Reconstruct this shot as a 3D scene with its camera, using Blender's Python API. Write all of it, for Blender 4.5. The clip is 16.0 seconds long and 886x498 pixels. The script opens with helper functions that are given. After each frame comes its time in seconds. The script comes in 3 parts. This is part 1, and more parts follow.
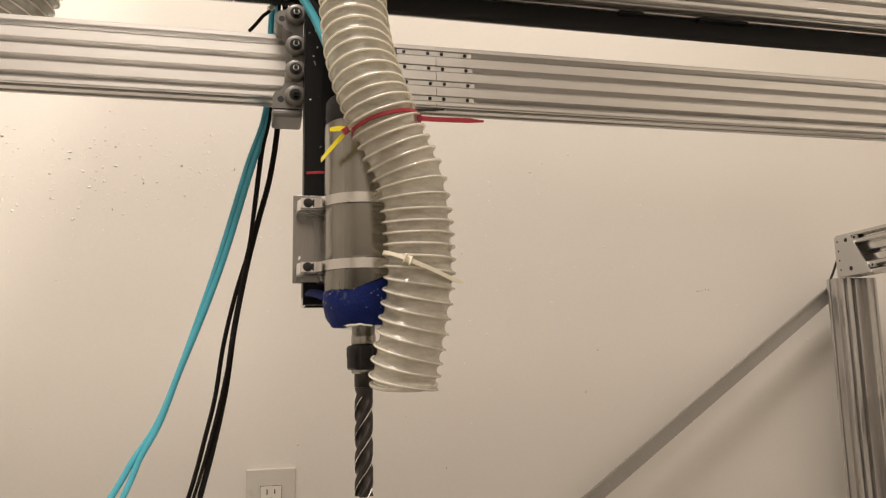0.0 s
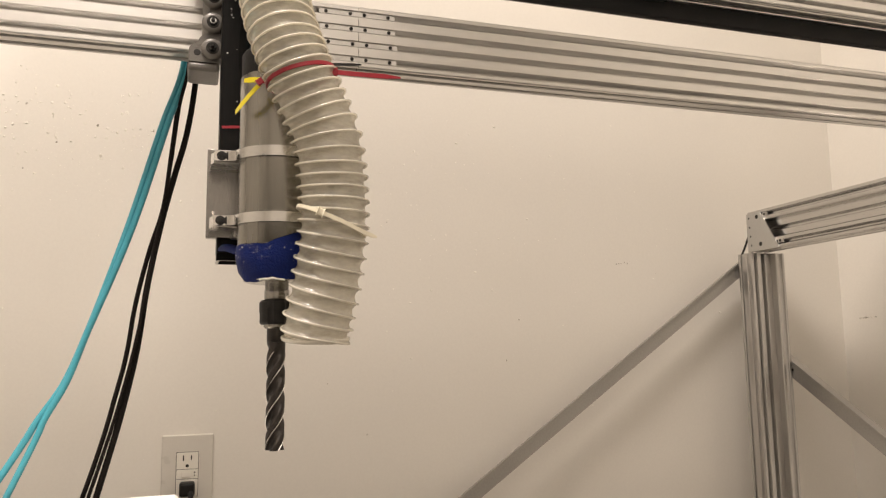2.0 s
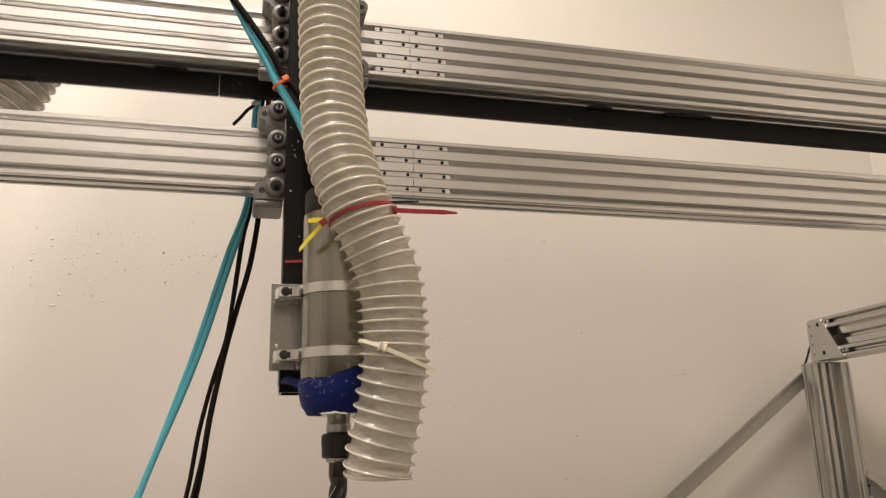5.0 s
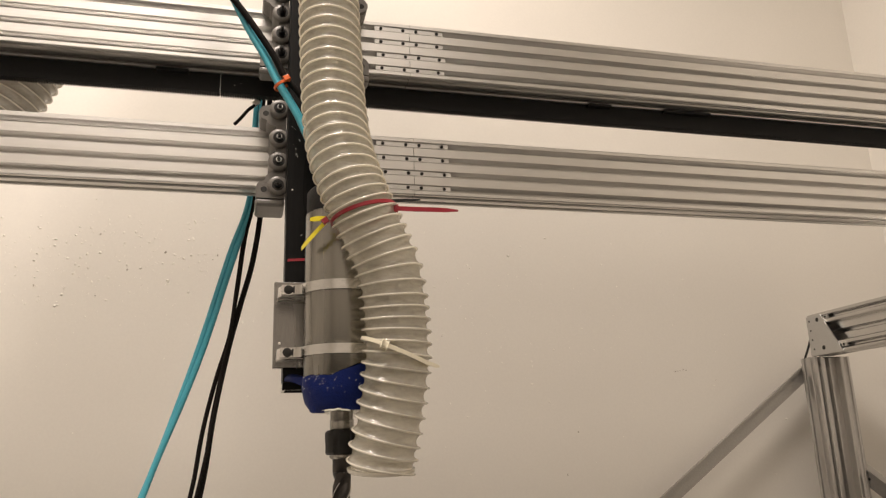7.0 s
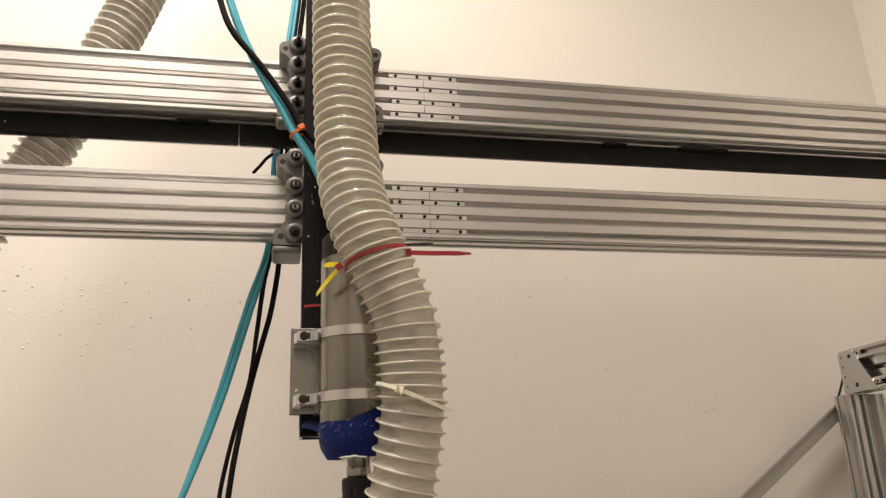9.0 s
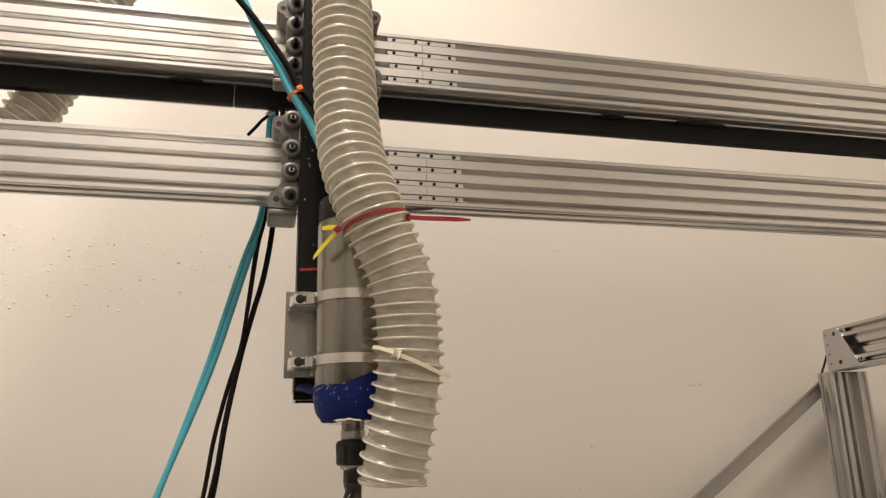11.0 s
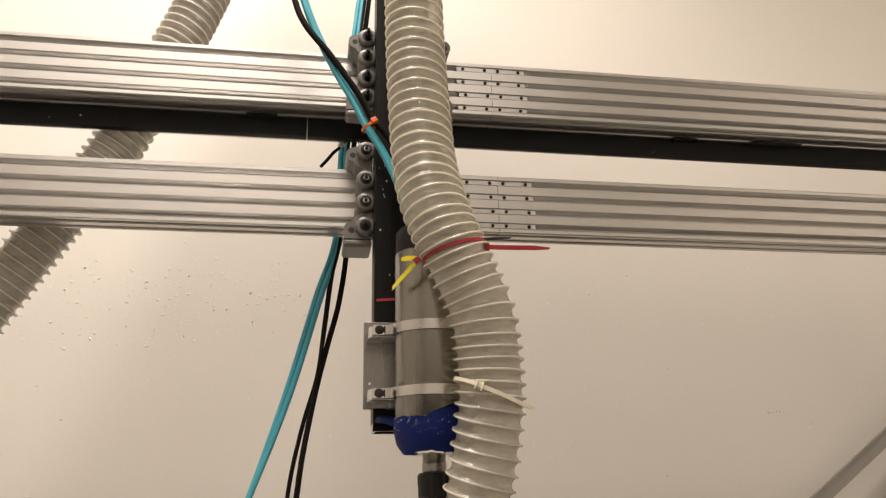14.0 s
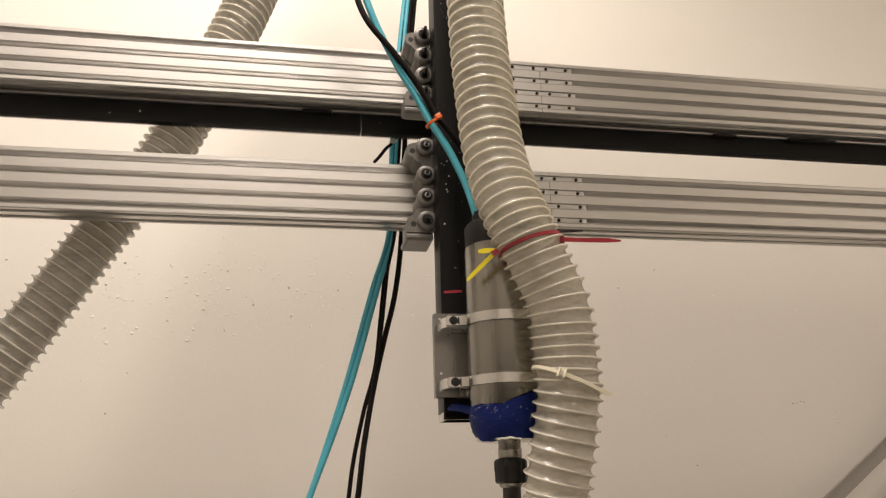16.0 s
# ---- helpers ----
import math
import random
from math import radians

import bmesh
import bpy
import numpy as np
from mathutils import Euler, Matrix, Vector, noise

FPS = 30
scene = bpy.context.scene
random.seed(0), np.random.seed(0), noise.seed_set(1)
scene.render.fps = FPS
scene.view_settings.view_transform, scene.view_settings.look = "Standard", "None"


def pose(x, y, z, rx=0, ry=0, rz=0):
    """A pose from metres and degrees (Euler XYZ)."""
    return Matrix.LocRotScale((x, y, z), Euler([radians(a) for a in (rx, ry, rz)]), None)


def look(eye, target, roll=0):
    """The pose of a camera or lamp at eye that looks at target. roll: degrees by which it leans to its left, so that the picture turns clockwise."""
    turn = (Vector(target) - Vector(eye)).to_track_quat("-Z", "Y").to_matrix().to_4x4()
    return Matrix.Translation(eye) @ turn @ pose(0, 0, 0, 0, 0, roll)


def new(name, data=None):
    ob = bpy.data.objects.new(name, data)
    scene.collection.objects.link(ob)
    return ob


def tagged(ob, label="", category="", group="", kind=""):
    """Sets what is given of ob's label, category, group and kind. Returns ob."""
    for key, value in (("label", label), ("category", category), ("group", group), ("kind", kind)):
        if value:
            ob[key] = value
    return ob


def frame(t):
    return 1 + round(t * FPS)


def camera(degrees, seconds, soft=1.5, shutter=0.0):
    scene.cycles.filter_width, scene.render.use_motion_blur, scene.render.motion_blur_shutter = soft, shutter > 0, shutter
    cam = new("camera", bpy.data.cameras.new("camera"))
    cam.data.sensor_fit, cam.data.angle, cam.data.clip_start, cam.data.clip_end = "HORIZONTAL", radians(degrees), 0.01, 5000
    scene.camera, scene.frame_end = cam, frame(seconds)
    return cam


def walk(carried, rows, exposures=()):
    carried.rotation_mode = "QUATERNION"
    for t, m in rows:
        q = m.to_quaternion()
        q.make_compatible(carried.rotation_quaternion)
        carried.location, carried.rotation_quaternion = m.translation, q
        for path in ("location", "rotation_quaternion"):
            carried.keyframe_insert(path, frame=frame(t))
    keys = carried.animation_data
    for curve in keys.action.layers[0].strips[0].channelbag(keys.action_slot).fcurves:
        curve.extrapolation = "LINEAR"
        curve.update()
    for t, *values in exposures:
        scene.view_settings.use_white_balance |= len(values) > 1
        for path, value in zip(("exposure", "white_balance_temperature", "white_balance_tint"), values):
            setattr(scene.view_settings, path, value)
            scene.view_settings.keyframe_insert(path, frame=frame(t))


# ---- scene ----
cam = camera(59.4, 16.0, soft=1.25)
PATH = [
    (0, (-0.12, -0.919, 1.268), (0.328, 1.005, 1.58), -1.1),
    (0.5, (-0.115, -0.929, 1.265), (0.394, 0.976, 1.599), -1.6),
    (1, (-0.118, -0.937, 1.262), (0.458, 0.948, 1.6), -1.4),
    (1.5, (-0.099, -0.938, 1.245), (0.51, 0.943, 1.55), -1.5),
    (2, (-0.1, -0.926, 1.24), (0.507, 0.961, 1.508), -0.8),
    (2.5, (-0.111, -0.917, 1.244), (0.46, 0.981, 1.506), 0.6),
    (3, (-0.126, -0.912, 1.241), (0.402, 0.995, 1.527), 1.0),
    (3.5, (-0.125, -0.925, 1.258), (0.348, 0.978, 1.654), 0.3),
    (4, (-0.123, -0.938, 1.269), (0.348, 0.944, 1.755), -0.3),
    (4.5, (-0.115, -0.94, 1.27), (0.365, 0.93, 1.79), -1.1),
    (7, (-0.118, -0.946, 1.268), (0.364, 0.926, 1.781), -1.8),
    (7.5, (-0.119, -0.945, 1.268), (0.347, 0.931, 1.784), -1.8),
    (8, (-0.122, -0.95, 1.27), (0.32, 0.921, 1.824), -2.1),
    (8.5, (-0.116, -0.95, 1.275), (0.314, 0.907, 1.88), -2.4),
    (8.7, (-0.103, -0.951, 1.273), (0.303, 0.907, 1.892), -2.4),
    (11, (-0.117, -0.941, 1.263), (0.333, 0.928, 1.815), -1.4),
    (11.5, (-0.127, -0.939, 1.264), (0.336, 0.929, 1.807), -1.0),
    (12, (-0.125, -0.94, 1.262), (0.32, 0.932, 1.807), -0.9),
    (12.5, (-0.126, -0.937, 1.262), (0.305, 0.941, 1.798), -0.5),
    (13, (-0.137, -0.935, 1.262), (0.246, 0.957, 1.788), 0.1),
    (13.5, (-0.142, -0.935, 1.26), (0.189, 0.953, 1.834), -0.3),
    (14, (-0.142, -0.934, 1.271), (0.172, 0.944, 1.883), -1.1),
    (14.5, (-0.143, -0.934, 1.27), (0.167, 0.941, 1.893), -1.4),
    (15, (-0.168, -0.931, 1.266), (0.143, 0.944, 1.887), -1.6),
    (15.5, (-0.205, -0.931, 1.264), (0.093, 0.947, 1.885), -1.6),
    (16, (-0.24, -0.937, 1.261), (0.118, 0.935, 1.867), -1.6),
]
walk(cam, [(t, look(eye, target, roll)) for t, eye, target, roll in PATH],
     exposures=[(0.0, 0.09), (1.0, 0.17), (2.0, 0.25), (2.5, 0.23), (3.0, 0.13), (4.0, 0.0), (4.6, -0.06), (7.0, -0.08), (13.0, -0.08), (16.0, -0.15)])

# ---- world, lights ----
world = bpy.data.worlds.new("room_world")
world.use_nodes = True
world.node_tree.nodes["Background"].inputs[0].default_value = (1.0, 0.86, 0.7, 1)
world.node_tree.nodes["Background"].inputs[1].default_value = 0.03


# ---- materials ----
def mat(name, base, rough=0.5, metal=0.0, vary=0.06, scale=40.0, fine=400.0, bump=0.1, stretch=(1, 1, 1),
        spec=0.5, coat=0.0, trans=0.0, per_object=0.0, rough_vary=0.08, dist=0.001):
    m = bpy.data.materials.new(name)
    m.use_nodes = True
    nt = m.node_tree
    p = nt.nodes["Principled BSDF"]
    p.inputs["Metallic"].default_value = metal
    p.inputs["Specular IOR Level"].default_value = spec
    p.inputs["Coat Weight"].default_value = coat
    p.inputs["Transmission Weight"].default_value = trans
    tc = nt.nodes.new("ShaderNodeTexCoord")
    mp = nt.nodes.new("ShaderNodeMapping")
    mp.inputs["Scale"].default_value = stretch
    nt.links.new(tc.outputs["Object"], mp.inputs[0])
    big = nt.nodes.new("ShaderNodeTexNoise")
    big.inputs["Scale"].default_value = scale
    big.inputs["Detail"].default_value = 4
    small = nt.nodes.new("ShaderNodeTexNoise")
    small.inputs["Scale"].default_value = fine
    small.inputs["Detail"].default_value = 3
    nt.links.new(mp.outputs[0], big.inputs["Vector"])
    nt.links.new(mp.outputs[0], small.inputs["Vector"])
    add = nt.nodes.new("ShaderNodeMath")
    add.operation = "ADD"
    nt.links.new(big.outputs[0], add.inputs[0])
    nt.links.new(small.outputs[0], add.inputs[1])
    rng = nt.nodes.new("ShaderNodeMapRange")
    rng.inputs[1].default_value, rng.inputs[2].default_value = 0.6, 1.4
    rng.inputs[3].default_value, rng.inputs[4].default_value = 1 - vary, 1 + vary
    nt.links.new(add.outputs[0], rng.inputs[0])
    mul = nt.nodes.new("ShaderNodeVectorMath")
    mul.operation = "SCALE"
    mul.inputs[0].default_value = base
    nt.links.new(rng.outputs[0], mul.inputs["Scale"])
    nt.links.new(mul.outputs[0], p.inputs["Base Color"])
    rr = nt.nodes.new("ShaderNodeMapRange")
    rr.inputs[1].default_value, rr.inputs[2].default_value = 0.3, 0.7
    rr.inputs[3].default_value, rr.inputs[4].default_value = max(0.02, rough - rough_vary), min(1, rough + rough_vary)
    nt.links.new(big.outputs[0], rr.inputs[0])
    nt.links.new(rr.outputs[0], p.inputs["Roughness"])
    if bump:
        b = nt.nodes.new("ShaderNodeBump")
        b.inputs["Strength"].default_value = bump
        b.inputs["Distance"].default_value = dist
        nt.links.new(small.outputs[0], b.inputs["Height"])
        nt.links.new(b.outputs[0], p.inputs["Normal"])
    return m


WALL = mat("painted_drywall", (0.80, 0.768, 0.710), 0.55, vary=0.025, scale=3.0, fine=220, bump=0.10, spec=0.3, dist=0.0006)
CEIL = mat("ceiling_paint", (0.82, 0.79, 0.73), 0.8, vary=0.02, scale=3.0, fine=150, bump=0.2)
# unseen floor, kept near black so undersides and post reflect less light
FLOOR = mat("unseen_floor_dark", (0.075, 0.07, 0.065), 0.6, vary=0.25, scale=3.0, fine=90, bump=0.2)
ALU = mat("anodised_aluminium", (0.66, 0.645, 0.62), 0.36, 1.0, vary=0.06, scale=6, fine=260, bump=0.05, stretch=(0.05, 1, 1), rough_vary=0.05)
# same aluminium, base darkened for the dim room the post reflects
ALU_V = mat("anodised_aluminium_post_shaded", (0.54, 0.53, 0.515), 0.27, 1.0, vary=0.06, scale=6, fine=260, bump=0.05, stretch=(1, 1, 0.05), rough_vary=0.05)
ALU_Y = mat("anodised_aluminium_side_rail", (0.62, 0.61, 0.59), 0.27, 1.0, vary=0.06, scale=6, fine=260, bump=0.05, stretch=(1, 0.05, 1), rough_vary=0.05)
MILLED = mat("milled_aluminium", (0.64, 0.63, 0.61), 0.24, 1.0, vary=0.08, scale=30, fine=500, bump=0.06, stretch=(0.3, 1, 1), rough_vary=0.08)
STEEL = mat("brushed_steel", (0.31, 0.298, 0.272), 0.25, 1.0, vary=0.10, scale=18, fine=600, bump=0.08, stretch=(1, 1, 0.06), rough_vary=0.08)
STEEL_D = mat("dark_tool_steel", (0.055, 0.05, 0.046), 0.36, 0.7, vary=0.25, scale=60, fine=700, bump=0.10)
EDGE = mat("ground_steel_edge", (0.75, 0.74, 0.72), 0.22, 1.0, vary=0.08, scale=80, fine=500, bump=0.0)
MOUNT = mat("satin_aluminium_clamp", (0.27, 0.262, 0.252), 0.24, 1.0, vary=0.14, scale=25, fine=500, bump=0.06, stretch=(1, 1, 0.2), rough_vary=0.08)
JOIN = mat("zinc_joining_bar", (0.60, 0.59, 0.57), 0.38, 1.0, vary=0.12, scale=60, fine=600, bump=0.10)
BLACK_AL = mat("black_anodised", (0.010, 0.0098, 0.0098), 0.30, 0.0, spec=0.1, vary=0.3, scale=20, fine=400, bump=0.05, stretch=(1, 1, 0.1))
BLACK_RACK = mat("black_plastic_rack", (0.011, 0.0107, 0.0107), 0.55, 0.0, vary=0.3, scale=20, fine=300, bump=0.1, spec=0.25)
BLACK = mat("black_rubber", (0.010, 0.009, 0.0085), 0.5, 0.0, spec=0.3, vary=0.3, scale=60, fine=600, bump=0.2)
BRAID = mat("black_braided_sleeve", (0.011, 0.009, 0.008), 0.7, 0.0, spec=0.08, vary=0.5, scale=300, fine=900, bump=0.6)
BOLT = mat("black_oxide_bolt", (0.03, 0.029, 0.028), 0.35, 0.7, vary=0.3, scale=120, fine=600, bump=0.1)
NUTM = mat("blackened_collet_nut", (0.02, 0.019, 0.018), 0.4, 0.5, vary=0.3, scale=120, fine=600, bump=0.1)
TEAL = mat("teal_cable_jacket", (0.066, 0.37, 0.47), 0.40, 0.0, vary=0.10, scale=40, fine=400, bump=0.1)
GREYP = mat("grey_printed_plastic", (0.17, 0.158, 0.143), 0.33, 0.0, vary=0.12, scale=40, fine=700, bump=0.18, stretch=(0.3, 1, 1))
BLUE = mat("blue_masking_wrap", (0.0035, 0.014, 0.115), 0.6, 0.0, spec=0.2, vary=0.3, scale=60, fine=500, bump=0.5, dist=0.002)
RED = mat("red_nylon_tie", (0.30, 0.012, 0.025), 0.4, vary=0.08, bump=0.05)
YELLOW = mat("yellow_nylon_tie", (0.80, 0.68, 0.02), 0.4, vary=0.06, bump=0.05)
ORANGE = mat("orange_nylon_tie", (0.80, 0.16, 0.03), 0.4, vary=0.06, bump=0.05)
IVORY = mat("ivory_nylon_tie", (0.80, 0.75, 0.60), 0.4, vary=0.05, bump=0.05)
# base lowered to put the cover plate's shadow into its colour
PLATE = mat("outlet_plastic_shaded", (0.66, 0.63, 0.575), 0.35, vary=0.03, bump=0.02)
PLATE_S = mat("outlet_socket_plastic", (0.80, 0.77, 0.70), 0.3, vary=0.03, bump=0.02)
DARK = mat("dark_recess", (0.02, 0.018, 0.016), 0.7, vary=0.2, bump=0.0)
CHIP = mat("pale_foam_chip", (0.90, 0.87, 0.80), 0.7, vary=0.12, scale=200, fine=600, bump=0.2)
FOAM = mat("white_foam", (0.88, 0.87, 0.84), 0.75, vary=0.04, scale=30, fine=400, bump=0.5)
GUSSET = mat("tumbled_aluminium_plate", (0.56, 0.555, 0.54), 0.52, 1.0, vary=0.08, scale=30, fine=400, bump=0.08)
BRACE = mat("grey_painted_steel", (0.40, 0.385, 0.36), 0.45, 0.6, vary=0.12, scale=12, fine=300, bump=0.1)


def hose_material(name, base, clear, bloom, rough):
    """Clear vinyl gone milky: a glossy skin that lets part of the light straight through and scatters the rest, cloudier in
    smears along the hose and dusted inside."""
    m = mat(name, base, rough, vary=0.16, scale=38, fine=240, bump=0.18, spec=0.7, rough_vary=0.08, stretch=(1, 1, 2.2), coat=1.0)
    nt = m.node_tree
    p = nt.nodes["Principled BSDF"]
    p.inputs["Coat Roughness"].default_value = 0.09
    p.inputs["Coat IOR"].default_value = 1.6
    out = nt.nodes["Material Output"]
    tl = nt.nodes.new("ShaderNodeBsdfTranslucent")
    tl.inputs[0].default_value = (base[0] * 1.2, base[1] * 1.16, base[2] * 1.08, 1)
    mx = nt.nodes.new("ShaderNodeMixShader")
    mx.inputs[0].default_value = bloom
    nt.links.new(p.outputs[0], mx.inputs[1])
    nt.links.new(tl.outputs[0], mx.inputs[2])
    tr = nt.nodes.new("ShaderNodeBsdfTransparent")
    tr.inputs[0].default_value = (0.96, 0.94, 0.89, 1)
    mx2 = nt.nodes.new("ShaderNodeMixShader")
    haze = nt.nodes.new("ShaderNodeTexNoise")
    haze.inputs["Scale"].default_value = 42
    haze.inputs["Detail"].default_value = 6
    haze.inputs["Roughness"].default_value = 0.62
    tc = nt.nodes.new("ShaderNodeTexCoord")
    mp = nt.nodes.new("ShaderNodeMapping")
    mp.inputs["Scale"].default_value = (0.55, 0.55, 1.9)
    nt.links.new(tc.outputs["Object"], mp.inputs[0])
    nt.links.new(mp.outputs[0], haze.inputs["Vector"])
    rg = nt.nodes.new("ShaderNodeMapRange")
    rg.inputs[1].default_value, rg.inputs[2].default_value = 0.34, 0.66
    rg.inputs[3].default_value, rg.inputs[4].default_value = clear * 0.45, min(1.0, clear * 1.55)
    nt.links.new(haze.outputs[0], rg.inputs[0])
    nt.links.new(rg.outputs[0], mx2.inputs[0])
    nt.links.new(mx.outputs[0], mx2.inputs[1])
    nt.links.new(tr.outputs[0], mx2.inputs[2])
    nt.links.new(mx2.outputs[0], out.inputs[0])
    return m


HOSE = hose_material("clear_vinyl_hose", (0.61, 0.595, 0.535), 0.36, 0.36, 0.2)
# rear hose: greyer, denser copy of the vinyl, standing in for the beams' shade
HOSE_SHADED = hose_material("shaded_vinyl_hose", (0.46, 0.44, 0.39), 0.12, 0.20, 0.3)
WIRE = hose_material("hose_spiral_rib", (0.85, 0.825, 0.75), 0.10, 0.28, 0.14)


# ---- builders ----
def link(name, bm, material, parent=None, label="", smooth=None):
    bmesh.ops.recalc_face_normals(bm, faces=bm.faces)
    me = bpy.data.meshes.new(name)
    bm.to_mesh(me)
    bm.free()
    for mm in (material if isinstance(material, (list, tuple)) else (material,)):
        me.materials.append(mm)
    if smooth is not None:
        for f in me.polygons:
            f.use_smooth = True
        me.set_sharp_from_angle(angle=radians(smooth))
    ob = new(name, me)
    if parent is not None:
        ob.parent = parent
    if label:
        ob["label"] = label
    return ob


def part(name, bm, material, parent, label="", smooth=None):
    return link(name, bm, material, parent, label, smooth)


def thing(name, label, category, group="", kind=""):
    return tagged(new(name), label, category, group, kind)


def box(bm, x0, x1, y0, y1, z0, z1, bevel=0.0, m=None):
    r = bmesh.ops.create_cube(bm, size=1.0)
    vs = r["verts"]
    for v in vs:
        v.co = Vector((x0 + (v.co.x + .5) * (x1 - x0), y0 + (v.co.y + .5) * (y1 - y0), z0 + (v.co.z + .5) * (z1 - z0)))
    if m is not None:
        for v in vs:
            v.co = m @ v.co
    if bevel:
        es = list({e for v in vs for e in v.link_edges})
        bmesh.ops.bevel(bm, geom=es, offset=bevel, segments=2, affect="EDGES", profile=0.5)
    return bm


def boxes(*args, bevel=0.0):
    bm = bmesh.new()
    for a in args:
        box(bm, *a, bevel=bevel)
    return bm


def lathe(profile, m=Matrix(), n=48, close=True):
    """A turned solid round z from (radius, z) rows, placed by m."""
    bm = bmesh.new()
    rings = []
    for r, z in profile:
        rings.append([bm.verts.new(m @ Vector((r * math.cos(2 * math.pi * i / n), r * math.sin(2 * math.pi * i / n), z))) for i in range(n)])
    for a, b in zip(rings, rings[1:]):
        for i in range(n):
            bm.faces.new((a[i], a[(i + 1) % n], b[(i + 1) % n], b[i]))
    if close:
        bm.faces.new(rings[0])
        bm.faces.new(rings[-1])
    return bm


def merge(*bms):
    out = bmesh.new()
    for b in bms:
        me = bpy.data.meshes.new("tmp")
        b.to_mesh(me)
        b.free()
        out.from_mesh(me)
        bpy.data.meshes.remove(me)
    return out


def cyl(r, p, q, n=24, bevel=0.0006):
    """A rod from p to q with softened rims."""
    p, q = Vector(p), Vector(q)
    d = q - p
    m = Matrix.Translation(p) @ d.to_track_quat("Z", "Y").to_matrix().to_4x4()
    L = d.length
    return lathe([(r - bevel, 0), (r, bevel), (r, L - bevel), (r - bevel, L)], m, n)


def spline(points, per=24):
    """Points along a smooth line through the given ones."""
    P = [Vector(p) for p in points]
    P = [2 * P[0] - P[1], *P, 2 * P[-1] - P[-2]]
    out = []
    for i in range(1, len(P) - 2):
        a, b, c, d = P[i - 1:i + 3]
        for k in range(per):
            t = k / per
            out.append(0.5 * (2 * b + (c - a) * t + (2 * a - 5 * b + 4 * c - d) * t * t + (3 * b - a - 3 * c + d) * t ** 3))
    out.append(P[-2])
    return out


def even(line, step):
    """The line cut again into even steps."""
    out, left = [line[0].copy()], step
    for a, b in zip(line, line[1:]):
        d = (b - a).length
        pos = 0.0
        while d - pos >= left:
            pos += left
            out.append(a.lerp(b, pos / d))
            left = step
        left -= d - pos
    return out


def frames_along(line):
    """A frame (side, up) at each point of a line, carried on without twist."""
    tans = [(line[min(i + 1, len(line) - 1)] - line[max(i - 1, 0)]).normalized() for i in range(len(line))]
    side = tans[0].orthogonal().normalized()
    out = []
    for t in tans:
        side = (side - t * side.dot(t)).normalized()
        out.append((side.copy(), t.cross(side)))
    return out


def tube(line, radius, n=10, flat=1.0, cap=True):
    bm = bmesh.new()
    fr = frames_along(line)
    rings = []
    for p, (s, u) in zip(line, fr):
        rings.append([bm.verts.new(p + radius * (math.cos(2 * math.pi * k / n) * s + flat * math.sin(2 * math.pi * k / n) * u)) for k in range(n)])
    for a, b in zip(rings, rings[1:]):
        for k in range(n):
            bm.faces.new((a[k], a[(k + 1) % n], b[(k + 1) % n], b[k]))
    if cap:
        bm.faces.new(rings[0])
        bm.faces.new(rings[-1])
    return bm


def corrugated(points, radius, pitch, sag=0.0049, n=64):
    """A spiral hose: the skin, sagging between the turns, and the rib wound round it. pitch: (metres along the hose, turns so far),
    crowded where the hose is tied and drawn out where it hangs."""
    step = 0.0014
    line = even(spline(points), step)
    fr = frames_along(line)
    along, so_far = zip(*pitch)
    turns = [float(v) for v in np.interp([i * step for i in range(len(line))], along, so_far)]
    verts, faces = [], []
    for i, (p, (s, u)) in enumerate(zip(line, fr)):
        soft = noise.noise(p * 23.0)
        for k in range(n):
            a = 2 * math.pi * k / n
            w = (turns[i] + a / (2 * math.pi)) % 1.0
            c = abs(w - 0.5) * 2          # 1 on the rib, 0 midway
            r = radius - 0.0005 - sag + sag * c ** 2.0 + 0.0009 * (1 - c) + 0.0003 * soft
            verts.append(tuple(p + r * (math.cos(a) * s + math.sin(a) * u)))
    for i in range(len(line) - 1):
        for k in range(n):
            k2 = (k + 1) % n
            faces.append((i * n + k, i * n + k2, (i + 1) * n + k2, (i + 1) * n + k))
    me = bpy.data.meshes.new("hose_skin")
    me.from_pydata(verts, [], faces)
    bm = bmesh.new()
    bm.from_mesh(me)
    bpy.data.meshes.remove(me)
    rib = []
    for i in range(len(line) - 1):
        for f in (0.0, 0.25, 0.5, 0.75):
            a = -2 * math.pi * (turns[i] + (turns[i + 1] - turns[i]) * f)
            s, u = fr[i]
            rib.append(line[i].lerp(line[i + 1], f) + (radius - 0.0006) * (math.cos(a) * s + math.sin(a) * u))
    return bm, tube(rib, 0.00115, 8)


# V-slot profile: slots are cut into the sides of a rectangle
def slot(width=0.0090, neck=0.0070, deep=0.0092, inner=0.0108):
    w, k, i = width / 2, neck / 2, inner / 2
    return [(-w, 0), (-k, -0.0014), (-k, -0.0020), (-i, -0.0022), (-i, -0.0046), (-k * 0.55, -deep), (k * 0.55, -deep), (i, -0.0046), (i, -0.0022), (k, -0.0020), (k, -0.0014), (w, 0)]


